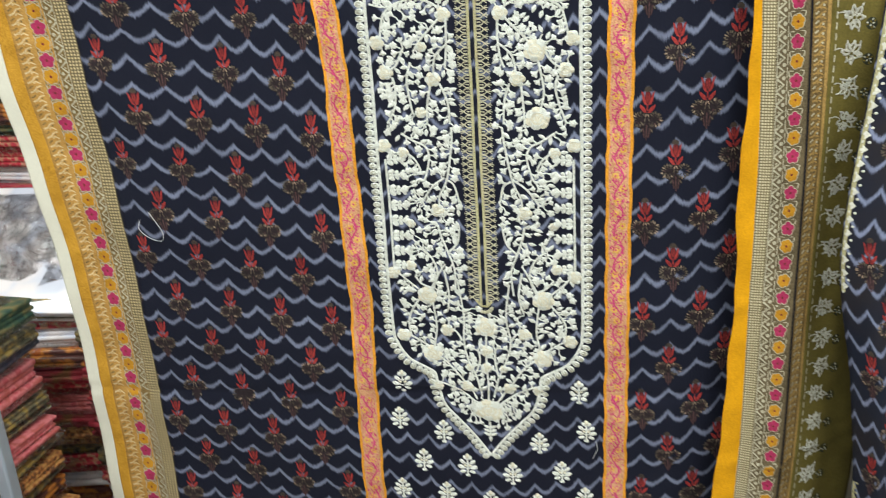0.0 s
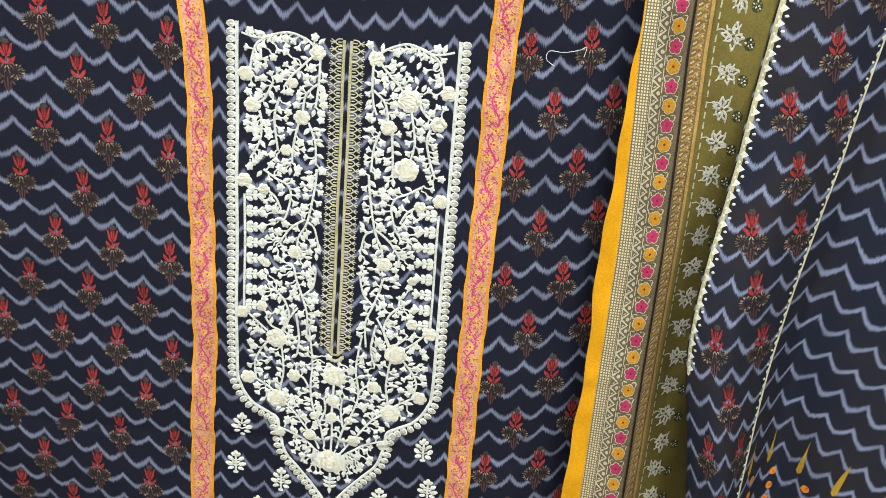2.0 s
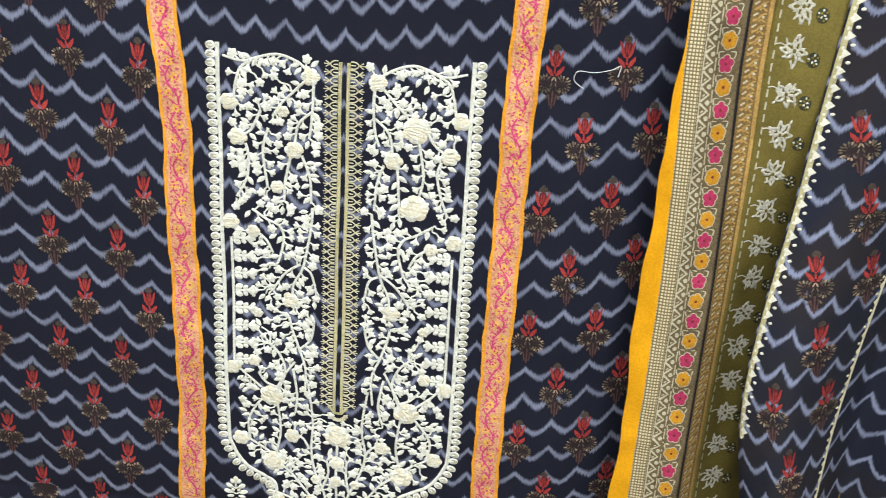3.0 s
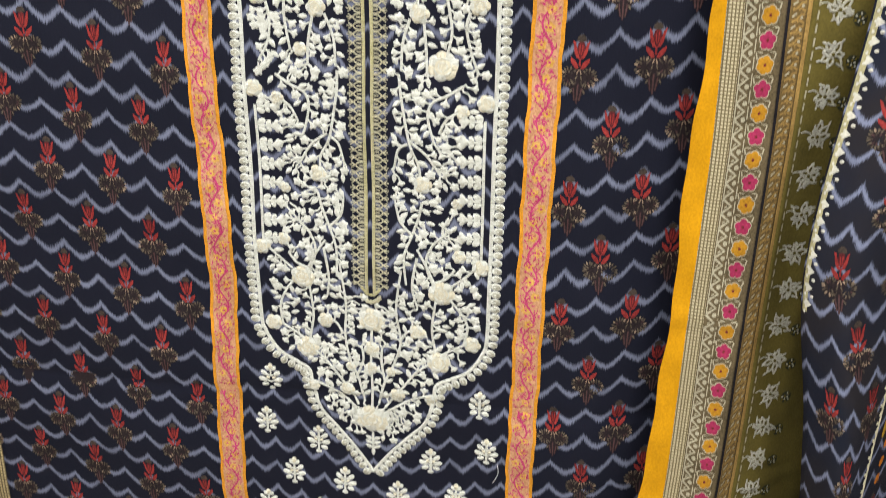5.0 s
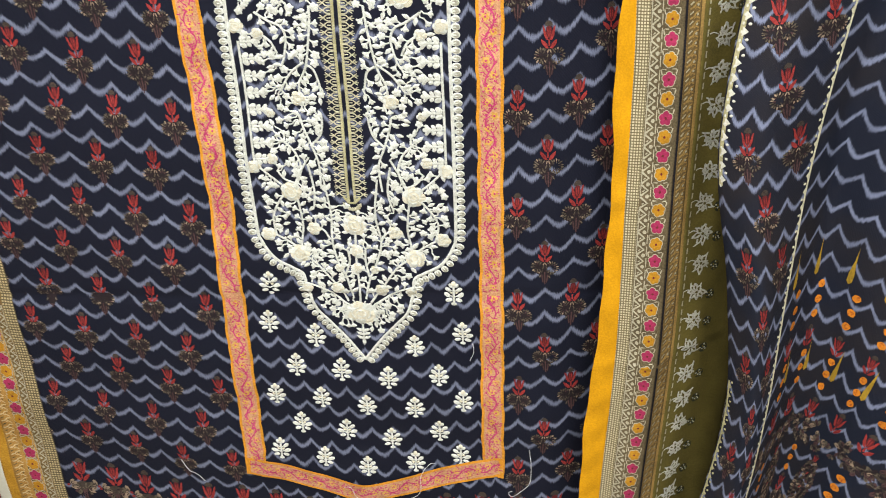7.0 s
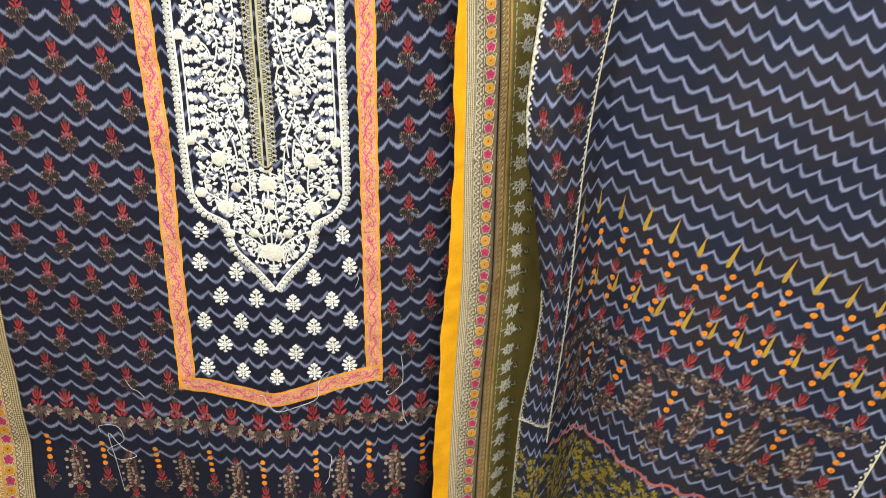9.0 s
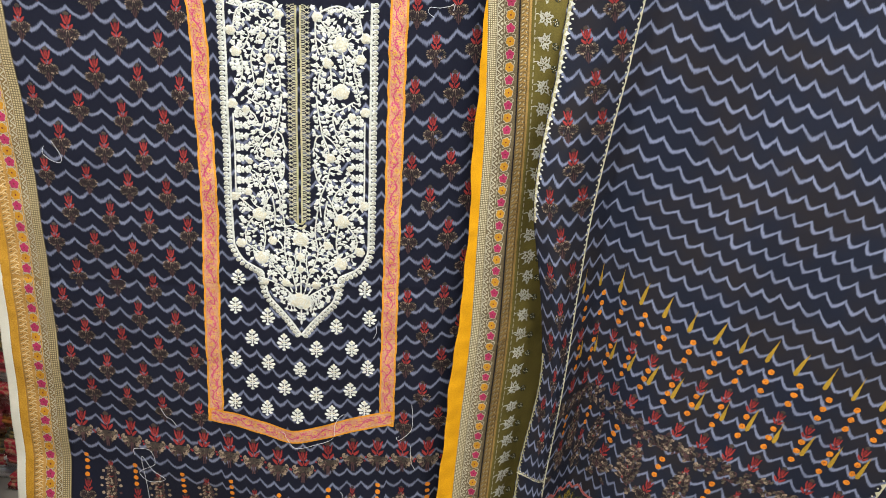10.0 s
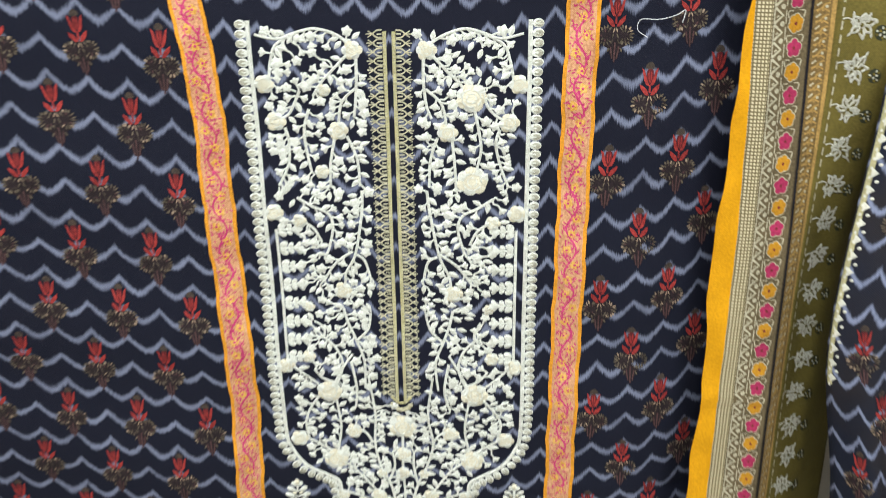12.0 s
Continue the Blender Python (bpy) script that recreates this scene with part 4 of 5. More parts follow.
    # roses, vines, leaves
    roses = [(0.038, 1.279, 0.0125), (0.134, 1.243, 0.0125), (0.124, 1.200, 0.013), (0.060, 1.188, 0.013), (0.136, 1.092, 0.0125), (0.108, 1.081, 0.010),
             (0.064, 0.989, 0.013), (0.110, 0.900, 0.010), (0.136, 0.888, 0.012), (0.088, 0.849, 0.0185), (0.060, 0.789, 0.0125), (0.127, 0.779, 0.013),
             (0.086, 0.748, 0.0175), (0.034, 0.692, 0.0125), (0.078, 0.690, 0.010), (0.026, 0.727, 0.008), (0.105, 0.968, 0.008)]
    upper = [[(0.0388, 1.283), (0.0554, 1.295), (0.0776, 1.302), (0.097, 1.298), (0.1164, 1.292), (0.14, 1.297)],
             [(0.097, 1.298), (0.1164, 1.286), (0.1261, 1.268), (0.1289, 1.247)],
             [(0.0443, 1.274), (0.061, 1.256), (0.0721, 1.244), (0.0831, 1.229)],
             [(0.0346, 1.271), (0.0346, 1.247), (0.0388, 1.22), (0.0416, 1.204)],
             [(0.0382, 1.237), (0.0527, 1.22), (0.0596, 1.189)],
             [(0.0887, 1.214), (0.0942, 1.19), (0.0956, 1.167), (0.0901, 1.14)],
             [(0.097, 1.235), (0.1025, 1.22), (0.1109, 1.208), (0.1219, 1.202)],
             [(0.115, 1.193), (0.1122, 1.176), (0.1164, 1.149), (0.1261, 1.125)],
             [(0.0637, 1.179), (0.0679, 1.149), (0.0693, 1.123)],
             [(0.0499, 1.182), (0.0402, 1.155), (0.0388, 1.123)]]
    middle = [[(0.0368, 1.118), (0.0384, 1.09), (0.048, 1.038), (0.0592, 1.01), (0.0608, 0.98)],
             [(0.1087, 1.11), (0.0911, 1.098), (0.0751, 1.09), (0.0704, 1.074), (0.0751, 1.046), (0.0822, 1.036)],
             [(0.048, 1.038), (0.0368, 1.03), (0.032, 1.008)],
             [(0.048, 1.042), (0.0688, 1.026), (0.0847, 1.002)],
             [(0.064, 0.966), (0.0608, 0.946), (0.0512, 0.922), (0.0432, 0.894), (0.0438, 0.856)],
             [(0.0512, 0.922), (0.0368, 0.938), (0.0326, 0.96)],
             [(0.0905, 0.926), (0.0751, 0.91), (0.0704, 0.886), (0.0783, 0.856)],
             [(0.0783, 0.862), (0.0943, 0.869), (0.1046, 0.883)],
             [(0.1023, 1.08), (0.0911, 1.07), (0.0831, 1.054)]]
    lower = [[(0.0098, 0.676), (0.0173, 0.71), (0.0286, 0.739), (0.0362, 0.773), (0.0324, 0.817), (0.04, 0.875)],
             [(0.0173, 0.671), (0.0362, 0.7), (0.0588, 0.73), (0.0814, 0.754), (0.0777, 0.797), (0.0829, 0.855)],
             [(0.0211, 0.667), (0.0475, 0.686), (0.0701, 0.696), (0.0852, 0.7)],
             [(0.0362, 0.773), (0.0475, 0.788), (0.0603, 0.792)],
             [(0.0829, 0.855), (0.104, 0.836), (0.1191, 0.807), (0.1169, 0.778)],
             [(0.1342, 0.894), (0.1191, 0.877), (0.1003, 0.86)],
             [(0.0588, 0.894), (0.0528, 0.855), (0.0573, 0.826)],
             [(0.0829, 0.855), (0.0701, 0.884), (0.0573, 0.904)],
             [(0.0814, 0.754), (0.1003, 0.768), (0.1169, 0.778)],
             [(0.0181, 0.715), (0.0121, 0.739), (0.0136, 0.759)]]
    vines = upper + middle + lower
    leaf_b = Batch()
    for sg in (-1, 1):
        taken = []
        mine = list(roses)
        if sg > 0:
            mine += [(0.084, 1.228, 0.0195), (0.087, 1.131, 0.0195)]
        else:
            mine += [(0.080, 1.140, 0.010), (0.072, 1.235, 0.009)]
        for x, z, r in mine:
            x += rnd.uniform(-0.0015, 0.0015)
            rose_b = Batch()
            rose_stitches(rose_b, sg * x, z, r * 0.88, rnd)
            drawn("embroidered_rose", rose_b, kam_wide, [M_ROSE, M_THREAD], t, "cream embroidered rose")
            taken += [(x + r * k * math.cos(a), z + r * k * math.sin(a)) for k in (0, 0.75) for a in (0, 1.05, 2.1, 3.15, 4.2, 5.25)]
        paths = [smooth_line([(max(x + rnd.uniform(-0.0015, 0.0015), 0.001), z) for x, z in v], 9) for v in vines]
        for p in paths:
            stem_b = Batch()
            stem_b.stroke([(sg * x, z) for x, z in p], 0.0035, 0.0016, 0, 0, 0.15)
            drawn("vine_stem", stem_b, kam_wide, [M_THREAD], t, "curling ivory embroidered stem")
            taken += p[::2]

        def free(x, z, d):
            return all((x - a) ** 2 + (z - c) ** 2 > d * d for a, c in taken)

        def allowed(x, z, m=0.003):
            lim = yoke_limit(z) - m
            if 0.888 < z < 1.078:
                lim = min(lim, 0.108)
            return (0.0280 if z > 0.83 else 0.0035) < x < lim and 0.60 < z < 1.304

        def sprig(x, z, ang, L):
            ex, ez = x + math.cos(ang) * L, z + math.sin(ang) * L
            kind = rnd.random()
            A = ang if sg > 0 else math.pi - ang
            if kind < 0.48:
                leaf_b.bud(sg * (x + math.cos(ang) * L * 0.45), z + math.sin(ang) * L * 0.42, L * 0.46, A, 0.0017, 0)
                leaf_b.stroke([(sg * x, z), (sg * (x + math.cos(ang) * L * 0.55), z + math.sin(ang) * L * 0.55)], 0.0022, 0.0013, 0)
            elif kind < 0.78:
                leaf_b.leaf(sg * (x + math.cos(ang) * 0.0015), z + math.sin(ang) * 0.0015, L * 1.05, L * 0.55, A + rnd.uniform(-0.25, 0.25), 0.0016, 0)
            else:
                leaf_b.stroke([(sg * x, z), (sg * ex, ez)], 0.0022, 0.0013, 0)
                leaf_b.rosette(sg * ex, ez, L * 0.54, 5, rnd.random(), 0.0018, 0)
            taken.append((x + math.cos(ang) * L * 0.6, z + math.sin(ang) * L * 0.6))
            taken.append((ex, ez))

        # shoots alternate along each vine
        for p in paths:
            run, side = 0.0, 1
            for i in range(1, len(p)):
                run += math.hypot(p[i][0] - p[i - 1][0], p[i][1] - p[i - 1][1])
                if run < 0.0058:
                    continue
                d = math.atan2(p[i][1] - p[i - 1][1], p[i][0] - p[i - 1][0])
                for s2 in (side, -side):
                    ang = d + s2 * rnd.uniform(0.7, 1.15)
                    L = rnd.uniform(0.0108, 0.0135)
                    ex, ez = p[i][0] + math.cos(ang) * L, p[i][1] + math.sin(ang) * L
                    if allowed(ex, ez) and free(ex, ez, 0.0058):
                        sprig(p[i][0], p[i][1], ang, L)
                        break
                side = -side
                run = 0.0
        # what is still bare is filled from the nearest stem
        anchors = [q for p in paths for q in p]
        for _ in range(2600):
            x, z = rnd.uniform(0.004, 0.136), rnd.uniform(0.60, 1.296)
            if not allowed(x, z) or not free(x, z, 0.0066):
                continue
            ax, az = min(anchors, key=lambda q: (q[0] - x) ** 2 + (q[1] - z) ** 2)
            d = math.hypot(ax - x, az - z)
            ang = math.atan2(z - az, x - ax)
            if d > 0.05:
                continue
            sx, sz = x - math.cos(ang) * 0.009, z - math.sin(ang) * 0.009
            if d > 0.013:
                bend = 0.18 * d * rnd.choice((-1, 1))
                mx, mz = (ax + sx) / 2 - math.sin(ang) * bend, (az + sz) / 2 + math.cos(ang) * bend
                leaf_b.stroke([(sg * a, c) for a, c in smooth_line([(ax, az), (mx, mz), (sx, sz)], 4)], 0.0021, 0.0012, 0)
            sprig(sx, sz, ang, 0.0112)
    # middle flowers
    for z, r, n in ((0.799, 0.0175, 9), (0.757, 0.0105, 7), (0.729, 0.0085, 6), (0.650, 0.0240, 12)):
        rose_b = Batch()
        rose_stitches(rose_b, 0.0, z, r, rnd, 0.78 if r > 0.02 else 1.0)
        drawn("embroidered_rose", rose_b, kam_wide, [M_ROSE, M_THREAD], t, "cream embroidered rose")
    for line in ([(0, 0.665), (0.001, 0.70), (-0.001, 0.74), (0, 0.785)], [(0, 0.63), (0, 0.600)]):
        stem_b = Batch()
        stem_b.stroke(line, 0.0034, 0.0016, 0)
        drawn("vine_stem", stem_b, kam_wide, [M_THREAD], t, "curling ivory embroidered stem")
    for k in range(3):
        for sg in (-1, 1):
            leaf_b.leaf(0, 0.602 + 0.007 * k, 0.012, 0.006, math.pi / 2 - sg * 1.1, 0.0016, 0)
    leaf_b.leaf(0, 0.603, 0.013, 0.006, -math.pi / 2, 0.0016, 0)
    tagged(drawn("leaf_stitches", leaf_b, kam_wide, [M_THREAD], t, "ivory embroidered leaves and small blossoms"), kind="stuff")


shirt_cloth()


# ---- the bordered cloth with a marigold edge ----
PAN_SHIFT = curve_of(((-0.12, -0.026), (0.15, -0.020), (0.40, -0.010), (0.60, 0.0), (0.70, 0.002), (0.84, 0.002), (0.98, 0.003), (1.08, 0.003), (1.22, -0.001), (1.33, -0.006), (2.33, -0.010)))
PAN_LEFT = curve_of(((-0.12, 0.320), (0.30, 0.337), (0.60, 0.353), (0.72, 0.364), (0.86, 0.367), (0.99, 0.367), (1.20, 0.370), (1.33, 0.377), (2.33, 0.379)))
PAN_Y = curve_of(((-0.12, -0.050), (0.10, -0.045), (0.40, -0.036), (0.60, -0.030), (0.85, -0.022), (1.10, -0.014), (1.4, -0.014), (2.33, -0.003)))


def pan(q, z, h=0.0):
    flat = q
    q = 0.391 + (q - 0.391) * 0.88 if q > 0.391 else q
    y = PAN_Y(z) + 0.006 * math.sin(52 * q + 2.2 * z) * min(1.0, max(0.0, (2.2 - z))) + 0.0025 * math.sin(90 * q - 5 * z)
    y -= 0.0035 * math.exp(-((z - 0.603 - 0.1 * (q - 0.4)) / 0.005) ** 2) + 0.0025 * math.exp(-((z - 0.862 + 0.05 * (q - 0.4)) / 0.006) ** 2)
    e = max(0.0, 0.372 - (q + PAN_SHIFT(z)))
    # creases across the plain marigold edge
    y += max(0.0, min(1.0, (0.400 - q) / 0.02)) * (0.0013 * math.sin(47 * z + 60 * q) + 0.0009 * math.sin(118 * z - 90 * q))
    y += 6.0 * e * e
    # past the black stripe the cloth turns back into a fold, less so near the rail
    k = min(1.0, max(0.0, (1.34 - z) / 0.36))
    y += 0.8 * k * k * (3 - 2 * k) * max(0.0, flat - 0.455) - h
    return (q + PAN_SHIFT(z), y, z)


def trim_cloth():
    t = thing("border_cloth", "gold and olive woven border cloth with marigold edge, hanging", "cloth", at=(0, 0, 0))
    top, flat = RAIL_Z + 0.012, lambda q, z: (q, z)
    sheet("marigold_edge", pan, 0, 0.3855, 14, FLOOR + 0.001, top, 260, flat, M_YELLOW, t, left=lambda z: PAN_LEFT(z) - PAN_SHIFT(z) + 0.0020 * math.sin(23 * z) + 0.0011 * math.sin(61 * z + 1), thick=0.0012)
    for name, a, c, m in (("check_strip", 0.3855, 0.4045, M_CHECK), ("jacquard_strip", 0.4045, 0.4560, M_UMBER), ("gold_strip", 0.4560, 0.4760, M_TAN), ("orange_strip", 0.4760, 0.4808, M_OLDGOLD), ("olive_strip", 0.4808, 0.60, M_OLIVE)):
        sheet(name, pan, a, c, 8 if c - a < 0.1 else 20, FLOOR + 0.001, top, 260, flat, m, t)
    border_motifs(t, pan, 0.4132, 0.4350, 0.4665, 1, FLOOR + 0.01, 1.55)
    b = Batch()
    b.stroke([(0.4545, z) for z in np.linspace(FLOOR + 0.01, 1.6, 160)], 0.0032, 0.0008, 0, flat=True)
    drawn("black_stripe", b, pan, [M_BLACKW], t)
    b = Batch()
    for k in range(120):
        z = -0.10 + 0.014 * k
        b.stroke([(0.4885, z), (0.4888, z + 0.009)], 0.0021, 0.0008, 0, flat=True)
    drawn("dash_stitches", b, pan, [M_IVORYW], t)
    # silver-grey embroidered flowers on the olive strip
    rnd = random.Random(8)
    for k in range(34):
        b = Batch()
        x, z = 0.5125 + rnd.uniform(-0.0015, 0.0015), -0.09 + 0.0465 * k
        for i in range(8):
            a = 2 * math.pi * i / 8 + rnd.uniform(-0.3, 0.3)
            r = rnd.uniform(0.0095, 0.0165)
            ca, sa = math.cos(a), math.sin(a)
            ex, ez = x + r * ca, z + r * 1.05 * sa
            b.stroke(smooth_line([(x + 0.002 * ca, z + 0.002 * sa), (x + 0.55 * r * ca - 0.0035 * sa, z + 0.55 * r * sa + 0.0035 * ca), (ex, ez), (x + 0.6 * r * ca + 0.0035 * sa, z + 0.6 * r * sa - 0.0035 * ca)], 4), 0.0028, 0.0012, 0)
            b.leaf(x + 0.004 * math.cos(a + 0.4), z + 0.004 * math.sin(a + 0.4), rnd.uniform(0.006, 0.010), 0.0036, a + 0.4 + rnd.uniform(-0.4, 0.4), 0.0012, 0)
            if i % 2:
                b.leaf(ex, ez, rnd.uniform(0.004, 0.008), 0.0030, a + rnd.uniform(-0.9, 0.9), 0.0012, 0)
            else:
                b.ellipse(ex, ez, 0.0032, 0.0022, a + rnd.uniform(-1, 1), 7, 0, 0.0013, 0)
        b.ellipse(x, z, 0.0032, 0.0032, 0, 8, 0, 0.0015, 1)
        b.stroke(smooth_line([(x - 0.009, z + 0.004), (x - 0.016, z + 0.007), (x - 0.0225, z + 0.006)], 4), 0.0016, 0.001, 0)
        b.ellipse(x + 0.0235, z - 0.008, 0.0078, 0.0085, 0.4, 10, 0.0004, 0.0006, 3)
        for i in range(9):
            a = 0.698 * i + rnd.uniform(-0.2, 0.2)
            d = 0.0055 if i % 3 else 0.0025
            b.ellipse(x + 0.0235 + d * math.cos(a), z - 0.008 + d * math.sin(a), 0.0017, 0.0012, a, 6, 0.0007, 0.0010, 2 if i % 2 else 0)
        drawn("embroidered_flower", b, pan, [M_SILVER, M_OLIVE, M_MUST, M_OLIVEP], t, "silver-grey embroidered flower beside a dark berry")


trim_cloth()


# ---- the scarf ----
# columns: edge, middle of the band, seam, valley, and three of the open field; x and y against height
COLS = [
    (((-0.12, 0.500), (0.30, 0.514), (0.55, 0.545), (0.75, 0.528), (0.95, 0.498), (1.20, 0.521), (1.60, 0.55), (2.33, 0.56)),
     ((-0.12, -0.06), (0.30, -0.055), (0.55, -0.05), (0.75, -0.055), (0.95, -0.042), (1.20, -0.022), (1.60, -0.018), (2.33, -0.004))),
    (((-0.12, 0.535), (0.30, 0.548), (0.55, 0.571), (0.75, 0.566), (0.95, 0.549), (1.20, 0.590), (1.60, 0.63), (2.33, 0.63)),
     ((-0.12, -0.08), (0.30, -0.08), (0.55, -0.088), (0.75, -0.092), (0.95, -0.066), (1.20, -0.030), (1.60, -0.02), (2.33, -0.004))),
    (((-0.12, 0.555), (0.30, 0.578), (0.55, 0.597), (0.75, 0.609), (0.95, 0.627), (1.20, 0.663), (1.60, 0.71), (2.33, 0.74)),
     ((-0.12, -0.07), (0.30, -0.07), (0.55, -0.07), (0.75, -0.046), (0.95, -0.010), (1.20, 0.008), (1.60, 0.005), (2.33, -0.004))),
    (((-0.12, 0.640), (0.30, 0.655), (0.55, 0.668), (0.75, 0.677), (0.95, 0.686), (1.20, 0.719), (1.60, 0.77), (2.33, 0.80)),
     ((-0.12, 0.00), (0.30, 0.01), (0.55, 0.015), (0.75, 0.024), (0.95, 0.03), (1.20, 0.036), (1.60, 0.02), (2.33, -0.004))),
    (((-0.12, 0.80), (0.30, 0.82), (0.55, 0.835), (0.75, 0.84), (0.95, 0.85), (1.20, 0.875), (1.60, 0.92), (2.33, 0.95)),
     ((-0.12, -0.13), (0.30, -0.12), (0.55, -0.105), (0.75, -0.09), (0.95, -0.075), (1.20, -0.055), (1.60, -0.035), (2.33, -0.004))),
    (((-0.12, 0.97), (0.30, 1.00), (0.55, 1.01), (0.75, 1.02), (0.95, 1.03), (1.20, 1.05), (1.60, 1.09), (2.33, 1.12)),
     ((-0.12, -0.19), (0.30, -0.175), (0.55, -0.155), (0.75, -0.14), (0.95, -0.12), (1.20, -0.095), (1.60, -0.06), (2.33, -0.004))),
    (((-0.12, 1.25), (0.30, 1.28), (0.75, 1.30), (1.20, 1.33), (1.60, 1.36), (2.33, 1.38)),
     ((-0.12, -0.26), (0.30, -0.235), (0.75, -0.20), (1.20, -0.15), (1.60, -0.09), (2.33, -0.004))),
    (((-0.12, 1.65), (0.75, 1.70), (1.60, 1.74), (2.33, 1.76)),
     ((-0.12, -0.31), (0.75, -0.25), (1.60, -0.11), (2.33, -0.004))),
]
COL_F = [(curve_of(a), curve_of(c)) for a, c in COLS]


def arc_table():
    ref = [(fx(0.75), fy(0.75)) for fx, fy in COL_F]
    out = [0.0]
    for p, q in zip(ref, ref[1:]):
        out.append(out[-1] + math.hypot(q[0] - p[0], q[1] - p[1]))
    return out


ARC = arc_table()
A_SEAM, A_VALLEY, A_END = ARC[2], ARC[3], ARC[7]
_row = {}


def scarf_base(a, z):
    """Where the cloth at a (metres across, from its laced edge) hangs at height z."""
    key = round(z, 4)
    if key not in _row:
        _row[key] = [Vector((fx(z), fy(z), z)) for fx, fy in COL_F]
    pts = _row[key]
    i = 0
    while i < len(ARC) - 2 and a > ARC[i + 1]:
        i += 1
    t = (a - ARC[i]) / (ARC[i + 1] - ARC[i])
    p0, p1, p2, p3 = pts[max(i - 1, 0)], pts[i], pts[i + 1], pts[min(i + 2, len(pts) - 1)]
    h1, h2 = ARC[i + 1] - ARC[i], None
    m1 = (p2 - p0) / (ARC[min(i + 1, len(ARC) - 1)] - ARC[max(i - 1, 0)]) * h1
    m2 = (p3 - p1) / (ARC[min(i + 2, len(ARC) - 1)] - ARC[i]) * h1
    t2, t3 = t * t, t * t * t
    v = p1 * (2 * t3 - 3 * t2 + 1) + m1 * (t3 - 2 * t2 + t) + p2 * (3 * t2 - 2 * t3) + m2 * (t3 - t2)
    wob = min(1.0, max(0.0, (2.2 - z)))
    v.y += wob * (0.004 * math.sin(30 * a + 4 * z) + 0.003 * math.sin(11 * z - 9 * a))
    if a > A_VALLEY:
        f = min(1.0, (a - A_VALLEY) / 0.15)
        v.y += f * wob * (0.008 * math.sin(9 * (a + 0.5 * z)) + 0.004 * math.sin(24 * (a - 0.35 * z)))
        low = max(0.0, 0.42 - z)
        v.y += low * 0.10 * f * math.sin(13 * a + 0.5)
    return v


def scarf(a, z, h=0.0):
    p = scarf_base(a, z)
    if not h:
        return p
    e = 0.002
    n = (scarf_base(a + e, z) - scarf_base(a - e, z)).cross(scarf_base(a, z + e) - scarf_base(a, z - e)).normalized()
    return p + n * h


def drop(a):
    return float(np.interp(a, [0.0, A_VALLEY, 0.44, 0.60, 0.80, 1.35], [0.0, 0.0, 0.045, 0.082, 0.128, 0.27]))


def slant(a):
    """The print also leans over where the cloth opens out."""
    return 0.26 * min(1.0, max(0.0, (a - A_SEAM - 0.03) / 0.22))


def scarf_print(a, v, h=0.0):
    """The printed rows sink towards the open side of the scarf."""
    a = max(a + slant(a) * min(v - 0.738, 0.12), A_SEAM + 0.004 if a > A_SEAM else 0.0)
    return scarf(a, v - drop(a), h)


def lace(b, line, tooth, side, pitch, mats=(0, 0)):
    """A cord with small teeth to one side and a dot off each gap."""
    b.stroke(line, 0.0050 if mats == (1, 0) else 0.0034, 0.0009, mats[0])
    run, nxt = 0.0, pitch * 0.5
    for i in range(1, len(line)):
        (x0, z0), (x1, z1) = line[i - 1], line[i]
        L = math.hypot(x1 - x0, z1 - z0)
        while L and nxt <= run + L:
            f = (nxt - run) / L
            dx, dz = (x1 - x0) / L, (z1 - z0) / L
            nx, nz = side * -dz, side * dx
            px, pz = x0 + (x1 - x0) * f, z0 + (z1 - z0) * f
            w = pitch * 0.36
            b.blob([(px - dx * w, pz - dz * w), (px + dx * w, pz + dz * w), (px + nx * tooth, pz + nz * tooth)], 0.0004, 0.0012, mats[1])
            ox, oz = px + dx * pitch / 2 + nx * tooth * 0.95, pz + dz * pitch / 2 + nz * tooth * 0.95
            b.ellipse(ox, oz, 0.0019, 0.0019, 0, 8, 0.0003, 0.0014, mats[1])
            nxt += pitch
        run += L


def small_flower(b, a, v, rnd):
    """One sprig of the dense floral foot of the scarf."""
    for i in range(6):
        t = rnd.uniform(0, 6.28)
        b.leaf(a + rnd.uniform(-0.01, 0.01), v + rnd.uniform(-0.01, 0.01), rnd.uniform(0.009, 0.018), 0.0058, t, 0.0005 + 0.00004 * i, 0, 0.0005 + 0.00004 * i)
    for i in range(5):
        t = 2 * math.pi * i / 5 + rnd.random()
        b.ellipse(a + 0.0042 * math.cos(t), v + 0.0042 * math.sin(t), 0.0036, 0.0022, t, 6, 0.0008, 0.0008, 1)


def scarf_uv(a, z):
    """Crests stand over the tulips of the band; in the field they keep an even spread as the fold closes."""
    v = z + drop(a)
    if a < A_SEAM:
        return (0.037 * (a - 0.0055) / 0.0275, v)
    u = a + 0.012 - slant(a) * min(v - 0.738, 0.12)
    f = min(1.0, max(0.0, (z - 0.80) / 0.25))
    v -= float(np.interp(a, [A_SEAM, 0.20, 0.35, 0.60], [0.014, 0.012, 0.002, 0.004]))
    even = A_SEAM + float(np.interp(a, ARC, FLAT_X)) - FLAT_X[2] + 0.012 - slant(a) * 0.12
    return (u + (even - u) * f * f * (3 - 2 * f), v)


FLAT_X = [fx(0.95) for fx, fy in COL_F]


